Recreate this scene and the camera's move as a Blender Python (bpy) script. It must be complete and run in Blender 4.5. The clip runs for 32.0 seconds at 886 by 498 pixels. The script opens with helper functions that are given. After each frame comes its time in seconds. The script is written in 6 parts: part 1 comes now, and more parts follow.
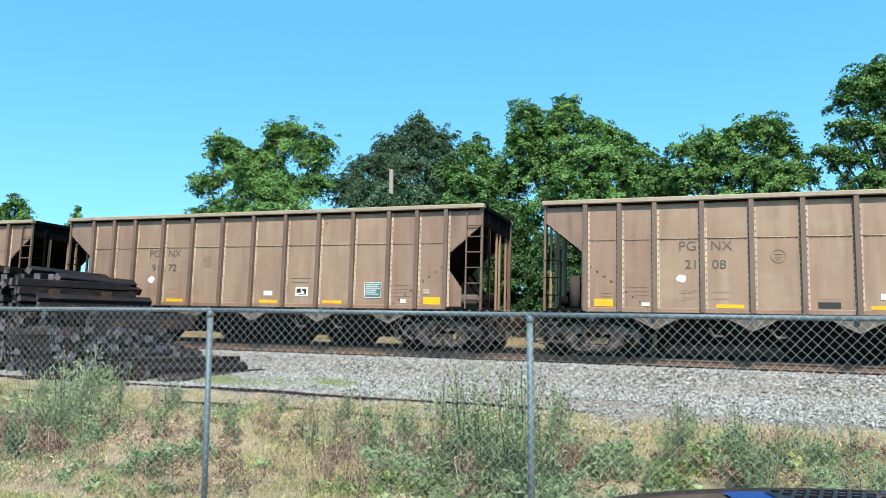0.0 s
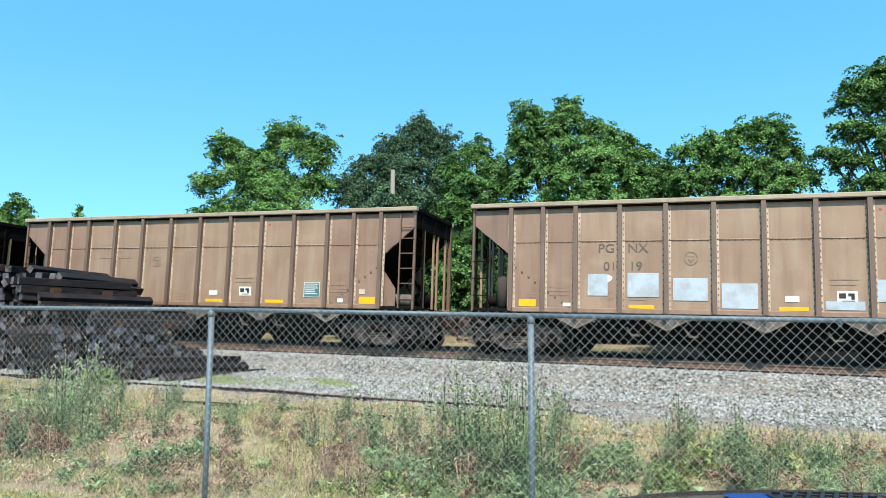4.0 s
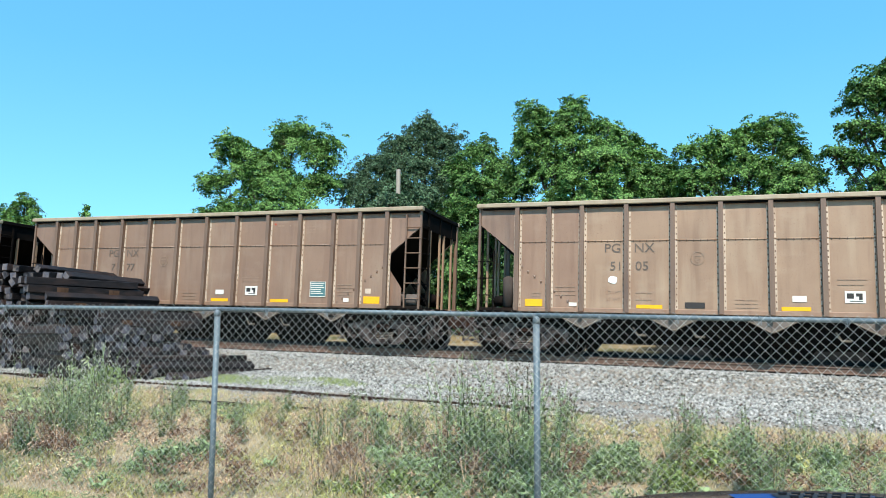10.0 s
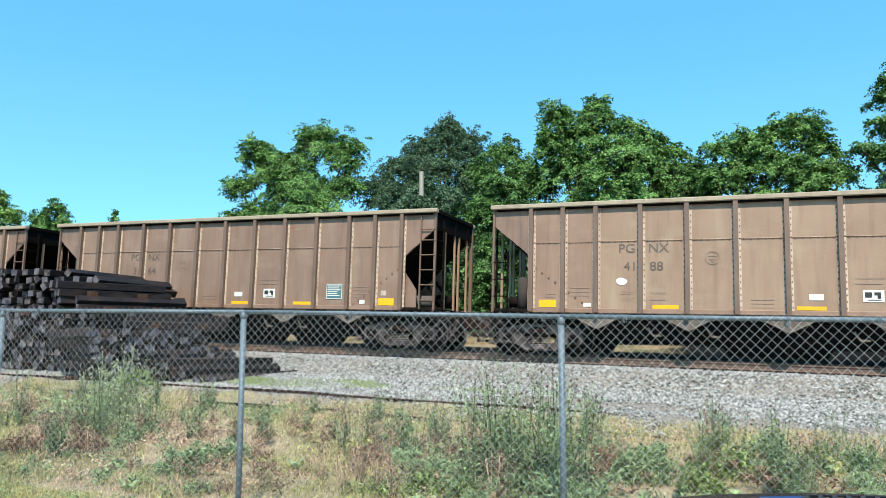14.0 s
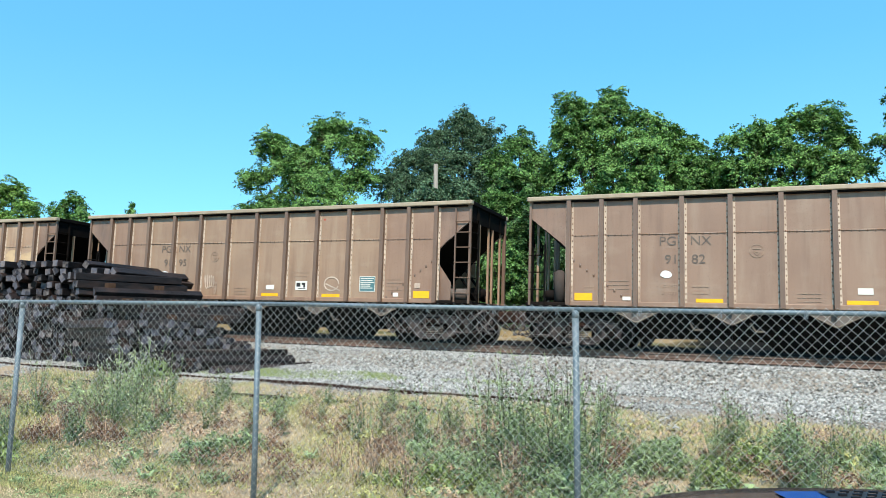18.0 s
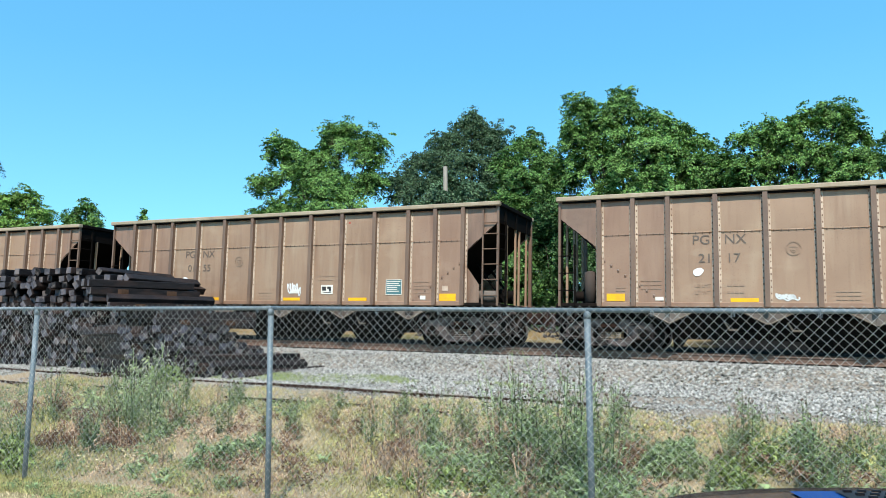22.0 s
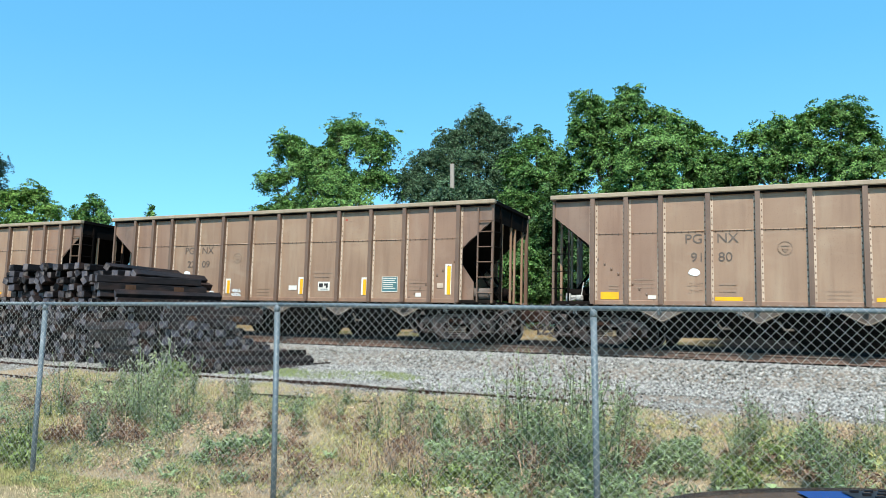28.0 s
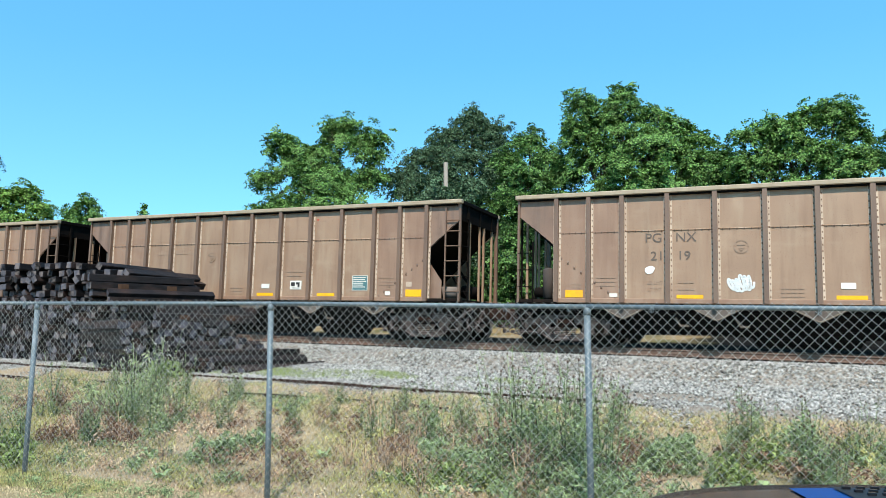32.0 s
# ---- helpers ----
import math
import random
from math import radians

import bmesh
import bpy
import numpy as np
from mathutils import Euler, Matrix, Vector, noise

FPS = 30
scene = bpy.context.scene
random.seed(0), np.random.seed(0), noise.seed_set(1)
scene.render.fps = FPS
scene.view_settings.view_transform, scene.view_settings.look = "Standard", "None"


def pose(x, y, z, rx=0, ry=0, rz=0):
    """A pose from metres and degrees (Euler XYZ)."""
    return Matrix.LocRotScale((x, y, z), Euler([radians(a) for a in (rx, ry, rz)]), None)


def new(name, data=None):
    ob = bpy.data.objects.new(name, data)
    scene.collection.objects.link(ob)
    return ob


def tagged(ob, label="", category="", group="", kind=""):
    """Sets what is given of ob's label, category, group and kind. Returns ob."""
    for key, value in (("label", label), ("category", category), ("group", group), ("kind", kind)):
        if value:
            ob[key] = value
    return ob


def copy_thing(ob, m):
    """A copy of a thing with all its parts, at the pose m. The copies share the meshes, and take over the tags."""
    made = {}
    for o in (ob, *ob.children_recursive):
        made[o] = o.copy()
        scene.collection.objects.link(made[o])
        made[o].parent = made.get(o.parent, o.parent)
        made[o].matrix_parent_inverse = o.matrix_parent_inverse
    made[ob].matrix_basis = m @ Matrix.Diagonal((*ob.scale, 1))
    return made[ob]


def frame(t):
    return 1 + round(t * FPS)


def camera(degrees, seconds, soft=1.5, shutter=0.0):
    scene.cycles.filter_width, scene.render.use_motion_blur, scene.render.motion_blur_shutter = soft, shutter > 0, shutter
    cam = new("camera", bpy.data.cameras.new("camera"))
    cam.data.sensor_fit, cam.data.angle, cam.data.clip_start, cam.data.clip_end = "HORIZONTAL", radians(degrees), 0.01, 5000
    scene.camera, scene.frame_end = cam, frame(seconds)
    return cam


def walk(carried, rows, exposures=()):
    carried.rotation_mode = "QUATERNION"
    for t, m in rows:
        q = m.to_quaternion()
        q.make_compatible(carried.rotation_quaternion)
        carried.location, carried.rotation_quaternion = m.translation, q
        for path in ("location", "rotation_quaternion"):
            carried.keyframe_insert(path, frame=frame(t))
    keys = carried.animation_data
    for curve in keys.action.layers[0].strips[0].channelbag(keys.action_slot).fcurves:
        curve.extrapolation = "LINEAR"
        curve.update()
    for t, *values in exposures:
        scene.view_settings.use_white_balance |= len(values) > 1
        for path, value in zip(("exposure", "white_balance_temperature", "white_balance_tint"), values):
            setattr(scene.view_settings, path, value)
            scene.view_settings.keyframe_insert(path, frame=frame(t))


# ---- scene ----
cam = camera(62.8, 32.0, soft=0.9)
EYE = (0.0, 0.0, 1.5)
# seconds, yaw, pitch, roll of the hand-held phone
TURNS = (
    (0.0, 0.18, 7.37, 0.09),
    (0.5, 0.31, 7.22, 0.04),
    (1.0, 0.19, 7.07, -0.07),
    (1.5, -0.29, 7.15, -0.22),
    (2.0, 0.01, 7.55, -0.04),
    (2.5, 0.14, 7.57, -0.13),
    (3.0, 0.21, 7.61, -0.25),
    (3.5, 0.38, 7.52, -0.08),
    (5.5, -0.36, 7.28, -0.49),
    (6.0, -0.07, 7.27, -0.29),
    (6.5, -0.07, 7.53, -0.32),
    (7.0, 0.19, 7.67, -0.21),
    (7.5, 0.59, 7.64, 0.02),
    (8.0, 0.53, 7.56, 0.03),
    (8.5, 0.42, 7.37, -0.07),
    (9.0, 0.40, 7.40, 0.00),
    (9.5, 0.48, 7.32, -0.20),
    (10.0, 0.68, 7.39, -0.21),
    (10.5, 0.39, 7.54, 0.25),
    (11.0, 0.67, 7.66, 0.18),
    (11.5, 0.52, 7.49, 0.03),
    (12.0, 0.56, 7.61, -0.02),
    (12.5, 0.68, 7.46, 0.35),
    (13.0, 0.88, 7.29, 0.07),
    (13.5, 1.01, 7.31, 0.26),
    (14.0, 2.59, 7.51, 0.01),
    (14.5, 2.51, 7.15, -0.21),
    (16.5, 2.47, 6.72, -0.87),
    (17.0, 2.12, 7.01, -0.07),
    (17.5, 3.46, 7.26, -0.33),
    (18.0, 3.69, 6.93, -0.24),
    (18.5, 3.64, 7.02, -0.01),
    (19.0, 3.66, 6.83, -0.21),
    (19.5, 4.56, 6.80, 0.01),
    (20.0, 4.80, 6.63, 0.16),
    (20.5, 4.60, 6.73, 0.18),
    (21.0, 4.29, 6.98, 0.15),
    (21.5, 4.50, 7.03, 0.35),
    (22.0, 4.60, 7.12, 0.37),
    (22.5, 4.64, 7.14, 0.16),
    (23.0, 4.81, 7.17, 0.13),
    (23.5, 4.79, 6.89, 0.12),
    (24.0, 4.86, 6.98, 0.13),
    (24.5, 4.96, 7.00, 0.23),
    (25.0, 4.93, 7.07, 0.47),
    (25.5, 4.81, 6.80, 0.31),
    (27.5, 4.89, 6.91, 0.11),
    (28.0, 5.07, 6.91, 0.03),
    (28.5, 5.30, 6.94, -0.07),
    (29.0, 5.59, 6.85, 0.11),
    (29.5, 5.66, 6.72, 0.20),
    (30.0, 5.00, 6.46, -0.12),
    (30.5, 4.96, 6.78, 0.20),
    (31.0, 4.68, 6.89, 0.16),
    (31.5, 4.78, 6.93, 0.34),
    (32.0, 4.59, 6.80, 0.18))
EXPOSURES = ((0, 0.44), (7.2, 0.44), (8, 0.37), (8.8, 0.44), (18, 0.44), (19, 0.40), (20, 0.33), (21, 0.34), (22.5, 0.37), (24, 0.43), (25, 0.33), (28, 0.35), (29, 0.35), (30, 0.40), (31, 0.42), (32, 0.37))
walk(cam, [(t, pose(*EYE, 90 + p, r, y)) for t, y, p, r in TURNS], EXPOSURES)

# ---- plan ----
# The track's own axes: u along the rails (to the +u end the train runs), v across them, away from the fence.
PSI, GRADE = -19.12, 1.73
TRACK = pose(1.762, 20.671, 1.215, 0, GRADE, PSI)
DU, DV = Vector((math.cos(radians(PSI)), math.sin(radians(PSI)))), Vector((-math.sin(radians(PSI)), math.cos(radians(PSI))))
O2 = Vector((1.821, 20.671))
FALL = math.tan(radians(GRADE))
PROFILE_V = (-700, -22, -14.3, -8.2, -6.5, -3.3, -2.2, -1.4, 1.4, 2.2, 4.6, 6.5, 8, 10, 60, 700)
PROFILE_H = (-1.27, -1.27, -1.26, -1.02, -.85, -.62, -.26, -.21, -.21, -.12, .10, .20, .30, .6, .8, .8)


def rise(u, v):
    """Height of the ground at u, v."""
    u, v = np.asarray(u, float), np.asarray(v, float)
    return 1.21 - FALL * np.clip(u, -900, 900) + np.interp(v, PROFILE_V, PROFILE_H)


def relief(u, v):
    """The small bumps of the ground, added to its height."""
    calm = np.where((v > -15) & (v < -6.3), 1.0, 0.35)
    return calm * (.035 * np.sin(u * 1.7 + np.sin(v * 1.3) * 2) * np.sin(v * 1.1 + 1) + .02 * np.sin(u * 4.1 + v * 2.3))


def uv_of(x, y):
    q = Vector((x, y)) - O2
    return q.dot(DU), q.dot(DV)


def xy_of(u, v):
    q = O2 + DU * u + DV * v
    return q.x, q.y


def ground_at(x, y):
    return float(rise(*uv_of(x, y)))


# ---- light ----
SUN_AZ, SUN_EL = radians(180), radians(52)      # clockwise from +y
world = bpy.data.worlds.new("sky")
scene.world = world
world.use_nodes = True
wn = world.node_tree.nodes
sky = wn.new("ShaderNodeTexSky")
sky.sky_type, sky.sun_disc = "NISHITA", False
sky.sun_elevation, sky.sun_rotation = SUN_EL, SUN_AZ
sky.altitude, sky.air_density, sky.dust_density, sky.ozone_density = 100, 1.0, 0.6, 2.0
tint = wn.new("ShaderNodeMix")
tint.data_type, tint.blend_type = "RGBA", "MULTIPLY"
tint.inputs[0].default_value, tint.inputs[7].default_value = 1.0, (.66, 1.33, 1.44, 1)
world.node_tree.links.new(sky.outputs[0], tint.inputs[6])
haze = wn.new("ShaderNodeMix")      # thin even summer haze over the whole sky
haze.data_type = "RGBA"
haze.inputs[0].default_value = .5
where, height, low = wn.new("ShaderNodeTexCoord"), wn.new("ShaderNodeSeparateXYZ"), wn.new("ShaderNodeMapRange")
low.inputs["From Min"].default_value, low.inputs["From Max"].default_value = .10, .36
pale = wn.new("ShaderNodeMix")      # whiter towards the horizon
pale.data_type = "RGBA"
pale.inputs[6].default_value, pale.inputs[7].default_value = (1.45, 3.3, 5.15, 1), (.80, 3.05, 5.25, 1)
world.node_tree.links.new(where.outputs["Generated"], height.inputs[0])
world.node_tree.links.new(height.outputs["Z"], low.inputs["Value"])
world.node_tree.links.new(low.outputs[0], pale.inputs[0])
world.node_tree.links.new(pale.outputs[2], haze.inputs[7])
world.node_tree.links.new(tint.outputs[2], haze.inputs[6])
world.node_tree.links.new(haze.outputs[2], wn["Background"].inputs[0])
wn["Background"].inputs[1].default_value = 0.149
sun_data = bpy.data.lights.new("sun", "SUN")
sun_data.energy, sun_data.angle, sun_data.color = 5.0, radians(0.53), (1.0, 0.95, 0.87)
sun = new("sun", sun_data)
sun_dir = Vector((math.sin(SUN_AZ) * math.cos(SUN_EL), math.cos(SUN_AZ) * math.cos(SUN_EL), math.sin(SUN_EL)))
sun.matrix_world = Matrix.Translation(sun_dir * 60) @ sun_dir.to_track_quat("Z", "Y").to_matrix().to_4x4()


# ---- materials ----
def mat(name, base, rough=0.7, metal=0.0, spread=0.15, scale=3.0, grain=60.0, bump=0.15, stain=None, stain_scale=0.8, stain_amount=0.5, island=0.0, each=0.0, coords="Object", streak=1.0, translucent=0.0, gloss=.35):
    """A surface with variation at two scales, bump, and optional stains, per-island and per-object tone."""
    m = bpy.data.materials.new(name)
    m.use_nodes = True
    nt = m.node_tree
    N, L = nt.nodes, nt.links.new
    bsdf = N["Principled BSDF"]
    bsdf.inputs["Roughness"].default_value, bsdf.inputs["Metallic"].default_value = rough, metal
    bsdf.inputs["Specular IOR Level"].default_value = gloss
    tc = N.new("ShaderNodeTexCoord")
    mp = N.new("ShaderNodeMapping")
    mp.inputs["Scale"].default_value = (1, 1, 1 / streak)
    L(tc.outputs[coords], mp.inputs[0])
    who = N.new("ShaderNodeObjectInfo")
    shift = N.new("ShaderNodeMath")
    shift.operation = "MULTIPLY"
    shift.inputs[1].default_value = 61.0
    L(who.outputs["Random"], shift.inputs[0])
    L(shift.outputs[0], mp.inputs["Location"])
    def noise_tex(s, detail=4.0):
        n = N.new("ShaderNodeTexNoise")
        n.inputs["Scale"].default_value, n.inputs["Detail"].default_value = s, detail
        L(mp.outputs[0], n.inputs["Vector"])
        return n.outputs["Fac"]
    def maths(op, a, b):
        n = N.new("ShaderNodeMath")
        n.operation = op
        for i, x in enumerate((a, b)):
            if isinstance(x, (int, float)):
                n.inputs[i].default_value = x
            else:
                L(x, n.inputs[i])
        return n.outputs[0]
    big, fine = noise_tex(scale), noise_tex(grain)
    tone = maths("ADD", maths("MULTIPLY", maths("SUBTRACT", big, 0.5), 2 * spread * 1.6), maths("MULTIPLY", maths("SUBTRACT", fine, 0.5), 2 * spread))
    if island:
        g = N.new("ShaderNodeNewGeometry")
        tone = maths("ADD", tone, maths("MULTIPLY", maths("SUBTRACT", g.outputs["Random Per Island"], 0.5), 2 * island))
    if each:
        o = N.new("ShaderNodeObjectInfo")
        tone = maths("ADD", tone, maths("MULTIPLY", maths("SUBTRACT", o.outputs["Random"], 0.5), 2 * each))
    hsv = N.new("ShaderNodeHueSaturation")
    hsv.inputs["Color"].default_value = (*base, 1)
    L(maths("ADD", tone, 1.0), hsv.inputs["Value"])
    colour = hsv.outputs[0]
    if stain:
        ramp = N.new("ShaderNodeMapRange")
        ramp.inputs["From Min"].default_value, ramp.inputs["From Max"].default_value = 0.48, 0.68
        L(noise_tex(stain_scale, 6.0), ramp.inputs["Value"])
        mix = N.new("ShaderNodeMix")
        mix.data_type = "RGBA"
        L(maths("MULTIPLY", ramp.outputs[0], stain_amount), mix.inputs[0])
        L(colour, mix.inputs[6])
        mix.inputs[7].default_value = (*stain, 1)
        colour = mix.outputs[2]
    L(colour, bsdf.inputs["Base Color"])
    if bump:
        b = N.new("ShaderNodeBump")
        b.inputs["Strength"].default_value, b.inputs["Distance"].default_value = bump, 0.02
        L(fine, b.inputs["Height"])
        L(b.outputs[0], bsdf.inputs["Normal"])
    if translucent:
        tr = N.new("ShaderNodeBsdfTranslucent")
        L(colour, tr.inputs["Color"])
        ms = N.new("ShaderNodeMixShader")
        ms.inputs[0].default_value = translucent
        L(bsdf.outputs[0], ms.inputs[1])
        L(tr.outputs[0], ms.inputs[2])
        L(ms.outputs[0], N["Material Output"].inputs[0])
    return m


def paint_mat(name, base, rust, dust, bump=.05):
    """Old sun-bleached paint: blotches, runs down the sheet, specks of rust and a film of dust."""
    m = bpy.data.materials.new(name)
    m.use_nodes = True
    nt = m.node_tree
    N, L = nt.nodes, nt.links.new
    bsdf = N["Principled BSDF"]
    bsdf.inputs["Roughness"].default_value, bsdf.inputs["Specular IOR Level"].default_value = .5, .75
    tc, who = N.new("ShaderNodeTexCoord"), N.new("ShaderNodeObjectInfo")
    shift = N.new("ShaderNodeMath")
    shift.operation = "MULTIPLY"
    shift.inputs[1].default_value = 47.0
    L(who.outputs["Random"], shift.inputs[0])
    def tex(scale, stretch=(1, 1, 1), detail=5.0):
        mp, n = N.new("ShaderNodeMapping"), N.new("ShaderNodeTexNoise")
        mp.inputs["Scale"].default_value = stretch
        L(tc.outputs["Object"], mp.inputs[0])
        L(shift.outputs[0], mp.inputs["Location"])
        n.inputs["Scale"].default_value, n.inputs["Detail"].default_value = scale, detail
        L(mp.outputs[0], n.inputs["Vector"])
        return n.outputs["Fac"]
    def ramp(x, lo, hi, top):
        r = N.new("ShaderNodeMapRange")
        r.inputs["From Min"].default_value, r.inputs["From Max"].default_value, r.inputs["To Max"].default_value = lo, hi, top
        L(x, r.inputs["Value"])
        return r.outputs[0]
    def mix(f, x, y):
        n = N.new("ShaderNodeMix")
        n.data_type = "RGBA"
        L(f, n.inputs[0])
        for k, q in ((6, x), (7, y)):
            if isinstance(q, tuple):
                n.inputs[k].default_value = (*q, 1)
            else:
                L(q, n.inputs[k])
        return n.outputs[2]
    col = mix(ramp(tex(.9), .35, .7, .75), base, tuple(.5 * p + .5 * q for p, q in zip(base, rust)))
    col = mix(ramp(tex(5.0, (1, 1, .10), 6), .5, .78, .55), col, rust)
    col = mix(ramp(tex(3.2, (1, 1, .16), 6), .52, .8, .5), col, dust)
    col = mix(ramp(tex(2.2, (.5, 1, 1), 7), .56, .78, .4), col, dust)
    col = mix(ramp(tex(42.0, (1, 1, 1), 3), .60, .76, .65), col, rust)
    hsv = N.new("ShaderNodeHueSaturation")
    L(col, hsv.inputs["Color"])
    hsv.inputs["Saturation"].default_value, hsv.inputs["Value"].default_value = 1.05, .795
    L(hsv.outputs[0], bsdf.inputs["Base Color"])
    bp = N.new("ShaderNodeBump")
    bp.inputs["Strength"].default_value, bp.inputs["Distance"].default_value = bump * 4, .02
    L(tex(1.6, (1, 1, .6), 3), bp.inputs["Height"])
    L(bp.outputs[0], bsdf.inputs["Normal"])
    return m


PAINT = paint_mat("weathered_brown_paint", (.41, .262, .168), (.22, .12, .073), (.54, .404, .276))
ENDPAINT = paint_mat("reddish_end_paint", (.355, .217, .143), (.20, .098, .06), (.465, .32, .222))
DARKPAINT = paint_mat("darkened_brown_paint", (.328, .201, .134), (.18, .096, .061), (.43, .315, .223))
PALEPAINT = paint_mat("bleached_brown_paint", (.44, .283, .184), (.25, .138, .084), (.565, .43, .30))
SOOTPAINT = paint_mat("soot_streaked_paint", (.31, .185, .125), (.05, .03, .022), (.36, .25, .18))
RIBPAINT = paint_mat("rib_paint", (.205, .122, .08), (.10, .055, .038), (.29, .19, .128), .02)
CHORD = paint_mat("dusty_top_chord", (.46, .36, .245), (.25, .17, .11), (.58, .48, .35), .02)
FLANGE = mat("dusty_rib_flange", (.52, .41, .315), .6, 0, .25, 2, 30, .03, (.33, .22, .155), 1.1, .9, gloss=.3)
DARKRIVET = mat("dark_rivets", (.19, .12, .088), .7, 0, .2, 3, 40, 0, gloss=.1)
RIVET = mat("worn_rivets", (.56, .43, .33), .6, 0, .3, 3, 60, 0, (.25, .155, .105), 1.2, .8)
# soot, with the shade of ends and hoppers also put into the colour
SOOTSHADE = mat("sooty_end_steel", (.005, .004, .0035), .85, 0, .25, 2.5, 40, .1, (.016, .010, .007), 1.2, .4, gloss=.06)
# grime plus the shade under the cars, both carried by one dark colour
DIRTSHADE = mat("grimy_underframe_steel", (.010, .008, .007), .9, 0, .3, 3, 50, .15, (.03, .018, .013), 2.5, .5, each=.15, gloss=.06)
LIP = mat("worn_lip_steel", (.19, .155, .12), .8, 0, .25, 5, 40, .1, gloss=.06)
RIDGE = mat("dusty_ridge_steel", (.15, .125, .108), .85, 0, .2, 4, 40, .1, (.09, .06, .045), 2.5, .7, each=.2, gloss=.06)
CASTING = mat("dusty_cast_steel", (.095, .076, .07), .85, 0, .5, 6, 40, .2, (.008, .006, .006), 5, .95, each=.3, gloss=.06)
GREYST = mat("dusty_hopper_steel", (.06, .05, .045), .85, 0, .2, 3, 40, .1, (.08, .06, .05), 2.0, .6, gloss=.06)
VALVE = mat("pale_valve_casting", (.42, .40, .37), .6, 0, .25, 8, 40, .1, (.09, .07, .06), 6, .8, gloss=.2)
TREAD = mat("polished_wheel_rim", (.14, .12, .11), .5, .4, .1, 6, 60, 0)
RUSTY = mat("rusty_steel", (.03, .017, .013), .9, 0, .25, 4, 60, .2, (.07, .036, .024), 3, .5, each=.1, gloss=.06)
YELLOW = mat("yellow_reflective_sheet", (.85, .42, .012), .45, 0, .08, 4, 30, .0, (.45, .25, .05), 3, .35)
WHITE = mat("white_marking", (.72, .68, .60), .55, 0, .08, 4, 30, 0, (.4, .33, .26), 4, .3)
BLACK = mat("black_marking", (.035, .03, .028), .6, 0, .15, 6, 40, 0)
FADED = mat("faded_dark_lettering", (.125, .095, .077), .6, 0, .2, 5, 40, 0, (.2, .14, .1), 7, .45)
FAINT = mat("faint_lettering", (.30, .20, .138), .65, 0, .1, 5, 40, 0)
TEAL = mat("green_placard", (.075, .165, .17), .5, 0, .1, 4, 30, 0)
CYAN = mat("cyan_patch", (.10, .45, .60), .5, 0, .1, 4, 30, 0)
PALEBLUE = mat("pale_paint_over", (.42, .46, .50), .6, 0, .15, 2, 30, .03, (.3, .24, .2), 3, .5)
TAN = mat("tan_repaint", (.50, .345, .20), .6, 0, .14, 1.2, 30, .03, (.36, .24, .16), 2.2, .9, streak=.5)
SPRAYW = mat("white_spray_paint", (.78, .78, .76), .5, 0, .06, 4, 30, 0)
SPRAYB = mat("blue_spray_paint", (.04, .13, .32), .5, 0, .06, 4, 30, 0)
SPRAYT = mat("teal_spray_paint", (.03, .30, .26), .5, 0, .06, 4, 30, 0)
ORANGE = mat("orange_wheel_paint", (.55, .20, .02), .5, 0, .15, 4, 40, 0)
RED = mat("faded_red_mark", (.40, .08, .05), .6, 0, .1, 4, 30, 0)
STEELRAIL = mat("rail_steel", (.155, .105, .082), .85, 0, .15, 6, 60, .1, (.13, .075, .055), 3, .6, gloss=.06)
RAILHEAD = mat("polished_rail_head", (.22, .18, .155), .5, .7, .05, 6, 60, 0)
GALV = mat("galvanised_steel", (.13, .165, .185), .55, .2, .1, 6, 80, .03, (.24, .27, .30), 4, .5)
WIRE = mat("galvanised_wire", (.45, .455, .44), .5, .2, .1, 6, 80, 0)
TIE = mat("creosoted_timber", (.012, .010, .0105), .55, 0, .6, 5, 45, .6, (.06, .034, .026), 1.4, .6, each=.7, streak=.4, gloss=.14)
SCAR = mat("rusty_plate_scar", (.075, .042, .027), .9, 0, .3, 6, 50, .2, gloss=.06)
TIEEND = mat("sawn_tie_end", (.045, .044, .053), .6, 0, .7, 9, 60, .5, (.20, .165, .15), 3.5, .8, each=1.2, gloss=.12)
BARK = mat("bark", (.10, .08, .06), .9, 0, .3, 3, 40, .6, gloss=.06)
LEAF1 = mat("oak_leaves", (.128, .242, .062), .55, 0, .1, .6, 8, 0, island=.8, translucent=.14, gloss=.2)
LEAF2 = mat("blue_green_leaves", (.085, .145, .075), .55, 0, .1, .6, 8, 0, island=.8, translucent=.15, gloss=.2)
LEAF3 = mat("deep_green_leaves", (.098, .195, .05), .55, 0, .1, .6, 8, 0, island=.8, translucent=.14, gloss=.2)
LEAF4 = mat("bright_vine_leaves", (.15, .265, .055), .5, 0, .1, .6, 8, 0, island=.8, translucent=.15, gloss=.2)
# leaf green darkened to hold the dense shade seen between the cars
LEAF5 = mat("dark_hedge_leaves", (.06, .12, .036), .55, 0, .1, .6, 8, 0, island=.8, translucent=.14, gloss=.2)
NEEDLE = mat("conifer_needles", (.03, .06, .028), .6, 0, .1, .6, 8, 0, island=.35, gloss=.2)
GREYWEED = mat("grey_green_weed", (.37, .42, .22), .7, 0, .1, 3, 20, 0, island=.85, translucent=.2, gloss=.1)
BRIGHTWEED = mat("bright_green_weed", (.23, .29, .10), .6, 0, .1, 3, 20, 0, island=.85, translucent=.3, gloss=.2)
WEED = mat("weed_green", (.225, .29, .14), .6, 0, .1, 3, 20, 0, island=.85, translucent=.25, gloss=.2)
